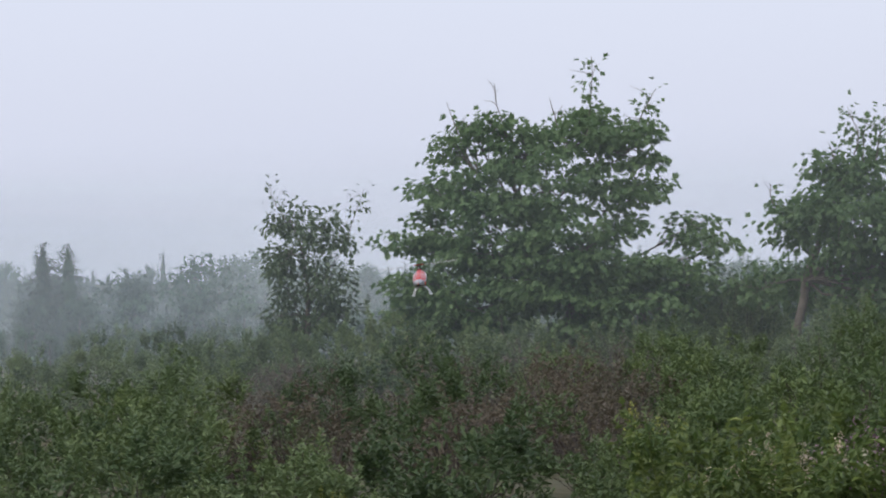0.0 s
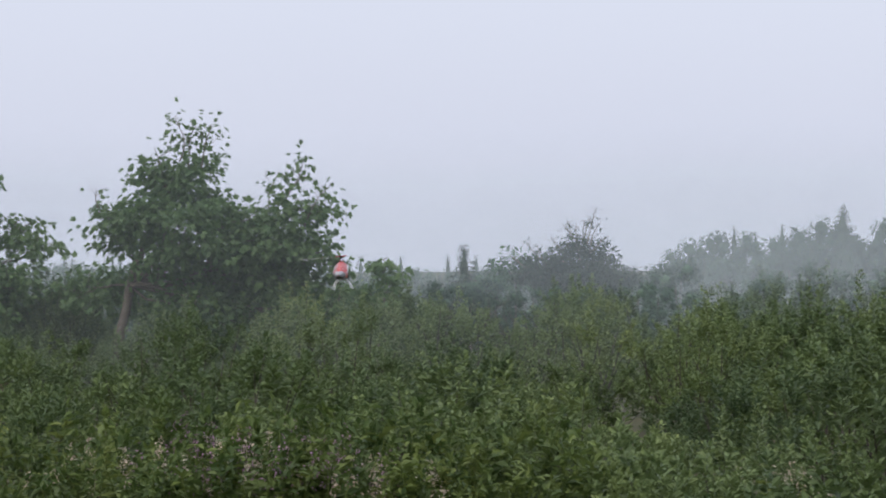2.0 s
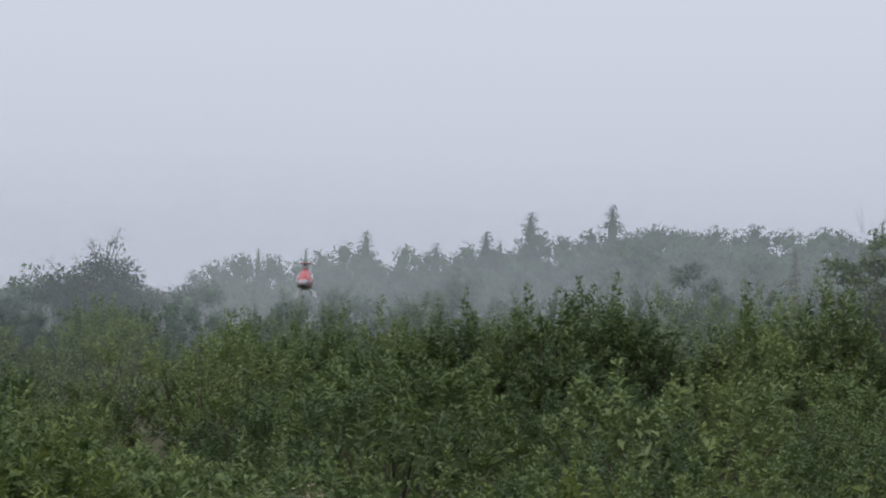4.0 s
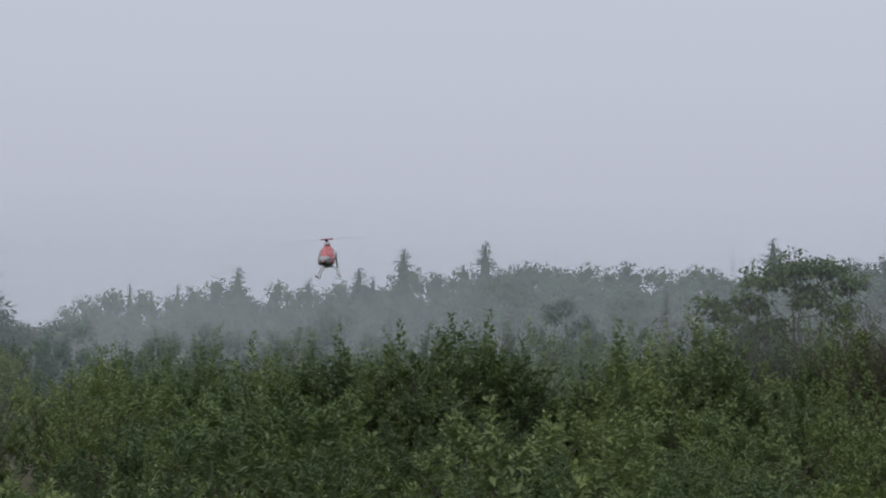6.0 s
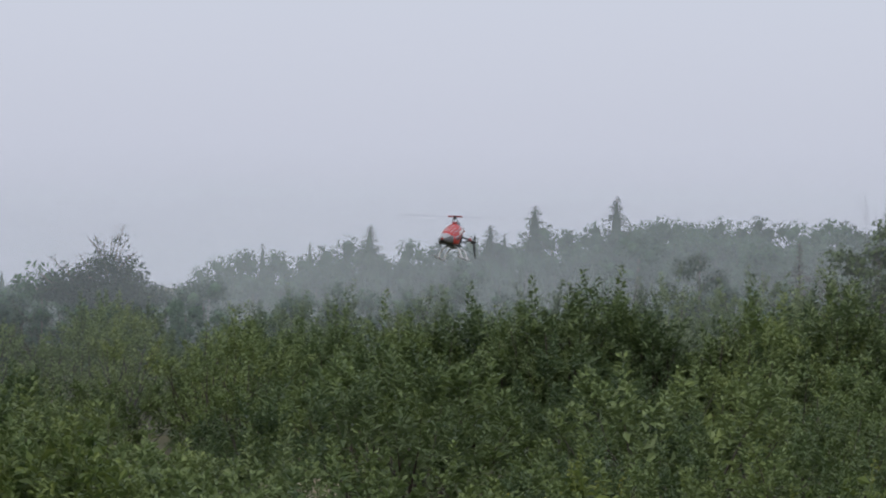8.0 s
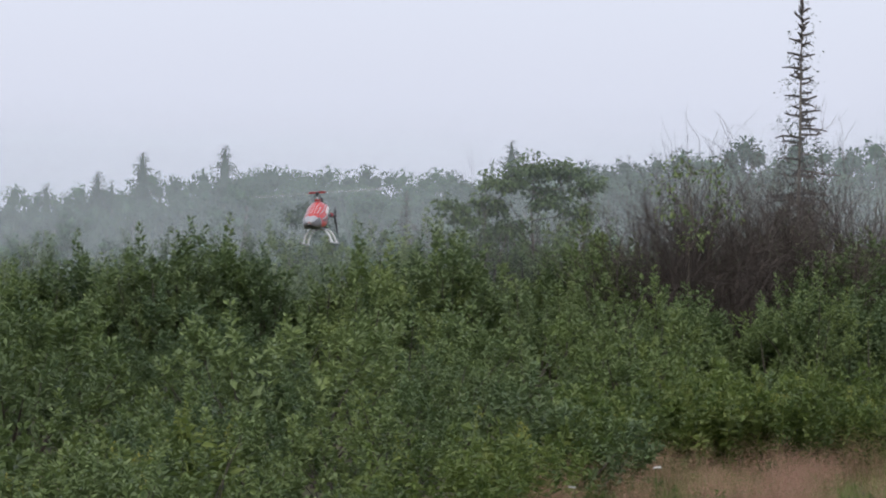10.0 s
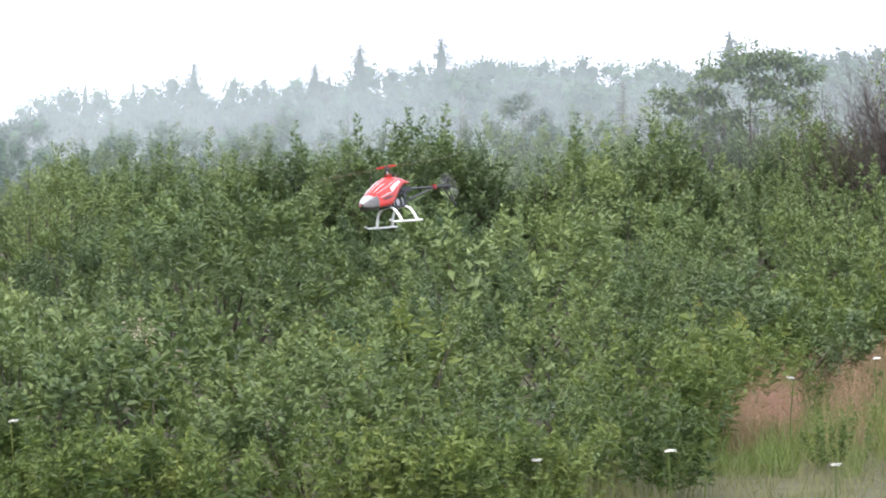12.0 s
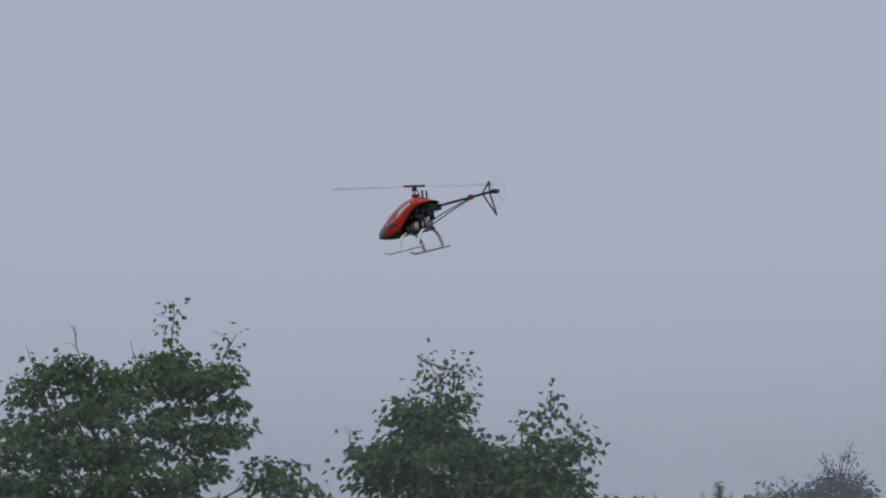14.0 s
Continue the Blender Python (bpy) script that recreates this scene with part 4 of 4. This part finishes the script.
# canopy sections: y, half width, top, bottom
SECTIONS = [(-0.227, 0.005, -0.050, -0.064), (-0.215, 0.019, -0.038, -0.077), (-0.19, 0.032, -0.020, -0.086), (-0.15, 0.045, 0.004, -0.091), (-0.105, 0.053, 0.029, -0.090),
            (-0.065, 0.056, 0.047, -0.086), (-0.035, 0.056, 0.056, -0.058), (0.0, 0.053, 0.060, -0.020), (0.04, 0.047, 0.053, 0.010), (0.094, 0.036, 0.028, 0.020)]
SEC = np.array(SECTIONS)


def canopy_point(y, a, lift=0.0):
    """A point of the shell: a runs from -1, the lower edge of one side, over the ridge at 0 to 1."""
    w, top, low = (float(np.interp(y, SEC[:, 0], SEC[:, i])) for i in (1, 2, 3))
    ang = a * radians(122)
    cx, cz = math.sin(ang), math.cos(ang)
    k = 1.0 / (abs(cx) ** 2.5 + abs(cz) ** 2.5) ** 0.4
    mid, half = (top + low) / 2, (top - low) / 2
    z = mid + half * min(1.0, max(-1.0, cz * k if cz > 0 else cz * k / 0.75))
    taper = 1.0 - 0.42 * max(0.0, (z - mid) / half)
    x = w * cx * k * taper
    n = Vector((cx, 0, cz)).normalized()
    return Vector((x, y, z)) + n * lift


def shell(name, y0, y1, a0, a1, lift, material, ny=10, na=6, slant=0.0, parent=None, label="", thick=0.0015, sheared=False):
    """A patch of the canopy's surface; slant shifts it along y as a grows."""
    verts, faces = [], []
    for j in range(na + 1):
        a = a0 + (a1 - a0) * j / na
        for i in range(ny + 1):
            y = y0 + (y1 - y0) * i / ny + slant * j / na * (i / ny if sheared else 1.0)
            verts.append(canopy_point(min(0.094, max(-0.227, y)), a, lift))
    for j in range(na):
        for i in range(ny):
            q = j * (ny + 1) + i
            faces.append((q, q + 1, q + ny + 2, q + ny + 1))
    ob = part(name, mesh_of(name, verts, faces, material, True), parent or helicopter, label)
    mod = ob.modifiers.new("thickness", "SOLIDIFY")
    mod.thickness, mod.offset = thick, 0
    return ob


canopy = shell("canopy", -0.227, 0.094, -1, 1, 0, RED, 34, 28, label="glossy red canopy")
for side in (-1, 1):
    shell("nose_panel", -0.227, -0.150, side * 0.56, side * 1.0, 0.002, NOSE, 8, 6, 0.0, canopy, "silver lower nose in a shaded tone", sheared=True)
    shell("nose_panel", -0.227, -0.198, side * 0.0, side * 0.60, 0.002, SILVER, 8, 8, 0.034, canopy, "silver nose", sheared=True)
    shell("stripe", -0.180, -0.075, side * 0.05, side * 0.08, 0.003, PALE, 8, 2, 0.005, canopy, "white stripe")
    shell("stripe", -0.172, -0.065, side * 0.22, side * 0.25, 0.003, PALE, 8, 2, 0.01, canopy, "white stripe")
    shell("stripe", -0.160, -0.085, side * 0.37, side * 0.40, 0.003, PALE, 10, 2, 0.012, canopy, "white stripe")
    shell("stripe", -0.150, 0.050, side * 0.50, side * 0.525, 0.003, SILVER, 10, 2, 0.012, canopy, "silver stripe")
    shell("stripe", -0.150, -0.085, side * 0.70, side * 0.74, 0.003, SILVER, 6, 2, 0.028, canopy, "silver stripe")
    shell("stripe", -0.135, -0.085, side * 0.78, side * 0.83, 0.003, GREY, 6, 2, 0.03, canopy, "dark stripe")
    for k in range(5):
        y = -0.062 + 0.0155 * k
        shell("badge", y, y + 0.0105, side * 0.59, side * 0.74, 0.003, WHITE, 2, 4, -0.003, canopy, "plain white badge bar")

belly_v, belly_f = [], []
for i in range(15):
    y = -0.227 + 0.165 * i / 14
    left, right = canopy_point(y, -1), canopy_point(y, 1)
    for k in range(5):
        belly_v.append(left.lerp(right, k / 4) - Vector((0, 0, 0.003 * math.sin(math.pi * k / 4))))
for i in range(14):
    for k in range(4):
        belly_f.append((i * 5 + k, i * 5 + k + 1, i * 5 + k + 6, i * 5 + k + 5))
part("belly", mesh_of("belly", belly_v, belly_f, GREY, True), canopy, "dark grey canopy underside")


def solid(name, build, material, parent=None, label="", bevel=0.0, smooth=False):
    bm = bmesh.new()
    build(bm)
    if bevel:
        bmesh.ops.bevel(bm, geom=bm.edges[:], offset=bevel, segments=2, affect="EDGES")
    me = bpy.data.meshes.new(name)
    bm.to_mesh(me)
    bm.free()
    me.materials.append(material)
    if smooth:
        me.polygons.foreach_set("use_smooth", [True] * len(me.polygons))
    return part(name, me, parent or helicopter, label)


def block(x, y, z, sx, sy, sz, rx=0.0):
    return lambda bm: bmesh.ops.create_cube(bm, size=1, matrix=pose(x, y, z, rx) @ Matrix.Diagonal((sx, sy, sz, 1)))


def rod(x, y, z, r, length, rx=0.0, ry=0.0, seg=14):
    return lambda bm: bmesh.ops.create_cone(bm, cap_ends=True, segments=seg, radius1=r, radius2=r, depth=length, matrix=pose(x, y, z, rx, ry))


def pipe(name, pts, r, material, label="", parent=None, sides=8):
    v, f = [], []
    tube(v, f, pts, [r] * len(pts), sides)
    return part(name, mesh_of(name, v, f, material, True), parent or helicopter, label)


# frame, gear and electronics inside the canopy
for side in (-1, 1):
    solid("side_plate", block(side * 0.022, 0.018, 0.004, 0.003, 0.098, 0.034), BLACK, label="black frame plate", bevel=0.001)
    solid("side_rail", block(side * 0.022, -0.002, -0.080, 0.004, 0.135, 0.009), BLACK, label="black lower frame rail", bevel=0.001)
    for y in (-0.055, -0.012, 0.022, 0.052):
        solid("frame_post", block(side * 0.022, y, -0.044, 0.005, 0.007, 0.07), BLACK, label="black frame post", bevel=0.001)
    solid("small_servo", block(side * 0.026, -0.02, -0.018, 0.012, 0.024, 0.02), GREY, label="grey servo", bevel=0.002)
    solid("pinion", rod(side * 0.028, 0.05, -0.03, 0.012, 0.008, 0, 90), BLACK, label="black pinion")
    solid("servo", block(side * 0.030, 0.028, 0.004, 0.014, 0.028, 0.024), BLACK, label="black servo", bevel=0.002)
solid("frame_floor", block(0, -0.012, -0.078, 0.046, 0.15, 0.006), BLACK, label="black frame floor", bevel=0.001)
solid("battery", rod(0, -0.005, -0.058, 0.0215, 0.125, 90), FOIL, label="silver-wrapped battery", bevel=0.003, smooth=True)
solid("battery_strap", rod(0, -0.03, -0.058, 0.0225, 0.010, 90), BLACK)
solid("battery_strap", rod(0, 0.03, -0.058, 0.0225, 0.010, 90), BLACK)
solid("main_gear", rod(0, 0.02, -0.022, 0.034, 0.008, 0, 0, 26), BLACK, label="black main gear")
solid("motor", rod(0, 0.07, -0.005, 0.016, 0.05), BLACK, label="black motor", bevel=0.002)
solid("controller", block(0, 0.098, -0.002, 0.03, 0.055, 0.026), BLACK, label="black speed controller", bevel=0.003)
pipe("mast", [(0, 0, -0.02), (0, 0, 0.095)], 0.004, SILVER)
solid("swashplate", rod(0, 0, 0.066, 0.016, 0.007, 0, 0, 18), RED_ALLOY, label="red alloy swashplate")
for side in (-1, 1):
    pipe("linkage", [(side * 0.016, 0.012, 0.02), (side * 0.017, 0.008, 0.066), (side * 0.014, 0.0, 0.09)], 0.0022, BLACK)

for x in (-0.012, 0.012):
    solid("linkage_pin", rod(x, 0.052, 0.062, 0.004, 0.03), BLACK, label="black pin over the canopy's rear", bevel=0.001)

# boom, braces and tail
pipe("tail_boom", [(0, 0.05, 0.0), (0, 0.25, 0.0), (0, 0.418, 0.0)], 0.0054, CARBON, "black carbon tail boom")
for side in (-1, 1):
    pipe("boom_brace", [(side * 0.020, 0.055, -0.062), (side * 0.012, 0.18, -0.03), (side * 0.006, 0.30, -0.004)], 0.0024, CARBON, "thin black brace")
solid("boom_clamp", block(0, 0.302, 0.0, 0.020, 0.018, 0.020), RED_ALLOY, label="red clamp on the boom", bevel=0.003)
solid("tail_case", block(-0.004, 0.415, 0.0, 0.016, 0.026, 0.014), BLACK, label="black tail gear case", bevel=0.003)
fin = pipe("tail_fin", [(0, 0.365, 0.002), (0, 0.412, 0.042)], 0.0032, BLACK, "black forked tail fin")
pipe("fin_edge", [(0, 0.412, 0.042), (0, 0.405, 0.0), (0, 0.428, -0.096)], 0.0032, BLACK, "", fin)
pipe("fin_edge", [(0, 0.365, 0.002), (0, 0.395, -0.045), (0, 0.428, -0.096)], 0.0032, BLACK, "", fin)

# landing gear
for y in (-0.058, 0.048):
    arch = []
    for k in range(13):
        u = -1 + 2 * k / 12
        arch.append((0.074 * math.copysign(abs(u) ** 0.75, u), y, -0.152 + 0.072 * (1 - abs(u) ** 2.6)))
    ob = pipe("skid_arch", arch, 0.0048, WHITE, "white plastic skid arch")
    for q in ob.data.vertices:
        q.co.y = y + (q.co.y - y) * 1.7
for side in (-1, 1):
    pipe("skid", [(side * 0.074, -0.138, -0.142), (side * 0.074, -0.118, -0.152), (side * 0.074, 0.0, -0.154), (side * 0.074, 0.082, -0.154)], 0.0046, WHITE, "white landing skid")

# main rotor, turned about the mast
rotor = solid("rotor", rod(0, 0, 0, 0.010, 0.022), BLACK, label="black rotor head", bevel=0.002)
solid("rotor_cap", block(0, 0, 0.008, 0.09, 0.014, 0.009), RED_ALLOY, rotor, "red blade grips", 0.003)
for side in (-1, 1):
    bv = [(side * x, y * side, 0.006 + 0.002 * (1 - (y / 0.017) ** 2) + 0.07 * y) for x in (0.045, 0.12, 0.22, 0.335) for y in (-0.017, -0.006, 0.006, 0.017)]
    part("blade", mesh_of("blade", bv, [(4 * i + k, 4 * i + k + 1, 4 * i + k + 5, 4 * i + k + 4) for i in range(3) for k in range(3)], BLADE_BLUR, True), rotor, "grey rotor blade, blurred by its turning")
    v = [(0.0, 0.0, 0.004)]
    for k in range(13):
        a = radians(-20 + 40 * k / 12) + (math.pi if side < 0 else 0)
        v.append((0.33 * math.cos(a), 0.33 * math.sin(a), 0.004))
    part("blade_sweep", mesh_of("blade_sweep", v, [(0, k, k + 1) for k in range(1, 13)], SWEEP), rotor, "faint blur swept by a blade")
rotor.location = (0, 0, 0.097)

tail_rotor = solid("tail_rotor", rod(0, 0, 0, 0.009, 0.022, 0, 90), BLACK, label="black tail rotor hub", bevel=0.001)
for k in (0, 1):
    solid("tail_blade", block(0.006, 0, (0.036 if k else -0.036), 0.002, 0.013, 0.056), TAIL_SWEEP, tail_rotor, "tail blade, blurred by its turning")
v = [(0.006, 0, 0)] + [(0.006, 0.066 * math.cos(2 * math.pi * k / 32), 0.066 * math.sin(2 * math.pi * k / 32)) for k in range(32)]
part("tail_sweep", mesh_of("tail_sweep", v, [(0, 1 + k, 1 + (k + 1) % 32) for k in range(32)], TAIL_SWEEP), tail_rotor, "faint disc swept by the tail blades")
tail_rotor.location = (-0.018, 0.424, 0.0)


# seconds, heading and elevation of the rotor hub from the eye, metres away; nose: 0 towards the eye, 90 to the eye's left; nose down, bank to its right
FLIGHT = [
    (0.0, -23.463, 0.166, 23.7, 6, 0, 6),
    (0.5, -19.911, 0.175, 23.4, 7, 0, 6),
    (1.0, -16.725, 0.126, 23.1, 7, 0, 6),
    (1.5, -13.879, 0.149, 22.7, 8, 0, 6),
    (2.0, -11.280, 0.237, 22.3, 7, -2, 4),
    (2.5, -8.814, 0.322, 21.9, 6, -2, 3),
    (3.0, -6.393, 0.334, 21.4, 5, -2, 5),
    (3.5, -4.216, 0.370, 20.9, 6, -3, 0),
    (4.0, -2.280, 0.520, 20.4, 6, -3, 2),
    (6.5, 0.793, 1.950, 18.6, 10, -2, 6),
    (7.0, -0.348, 1.480, 18.0, 13, -5, 2),
    (7.5, -0.466, 1.541, 17.4, 17, -8, 0),
    (8.0, 0.693, 1.402, 16.7, 18, -6, 0),
    (8.5, 2.466, 1.016, 16.0, 18, -4, 3),
    (9.0, 4.486, 1.003, 15.2, 14, -2, 4),
    (11.3, 6.518, -0.448, 13.2, 13, 0, 10),
    (11.5, 5.687, -0.770, 13.0, 17, 0, 12),
    (11.7, 4.480, -0.891, 12.8, 24, 0, 12),
    (12.0, 2.891, -0.886, 12.4, 40, 2, 14),
    (12.5, -0.684, -0.328, 12.0, 60, 1, 12),
    (12.7, -2.699, 0.187, 11.9, 70, 4, 8),
    (13.0, -5.398, 1.312, 11.7, 84, 3, 3),
    (13.3, -8.278, 3.270, 11.6, 95, 1, 0),
    (13.5, -10.199, 4.648, 11.5, 106, 3, 2),
    (13.7, -11.923, 5.511, 11.4, 115, 6, 1),
    (14.0, -14.853, 6.593, 11.3, 135, 6, -3),
]


def motions():
    rows = []
    for t, az, el, d, nose, down, bank in FLIGHT:
        m = Matrix.Translation(aim(az, el, d)) @ pose(0, 0, 0, 0, 0, -az - nose) @ pose(0, 0, 0, down, 0, 0) @ pose(0, 0, 0, 0, -bank, 0) @ pose(0, 0, -0.1)
        rows.append((t, m))
    walk(helicopter, rows)
    times, noses = [r[0] for r in FLIGHT], [r[4] for r in FLIGHT]
    spin = []
    for k in range(141):
        aft = 7 * min(1.0, max(0.0, (k / 10 - 13.0) / 1.0))
        nose = radians(float(np.interp(k / 10, times, noses)))
        lean = float(np.interp(k / 10, [11.6, 12.0, 12.5, 13.2], [6, -2, -2, 0]))
        spin.append((k / 10, pose(0, 0, 0.097) @ Matrix.Rotation(radians(lean), 4, Vector((math.cos(nose), math.sin(nose), 0))) @ pose(0, 0, 0, -aft) @ pose(0, 0, 0, 0, 0, 8 + 72 * k + float(np.interp(k / 10, times, noses)))))
    walk(rotor, spin)
    walk(tail_rotor, [(k / 10, pose(-0.018, 0.424, 0, 80 * k)) for k in range(141)])


motions()
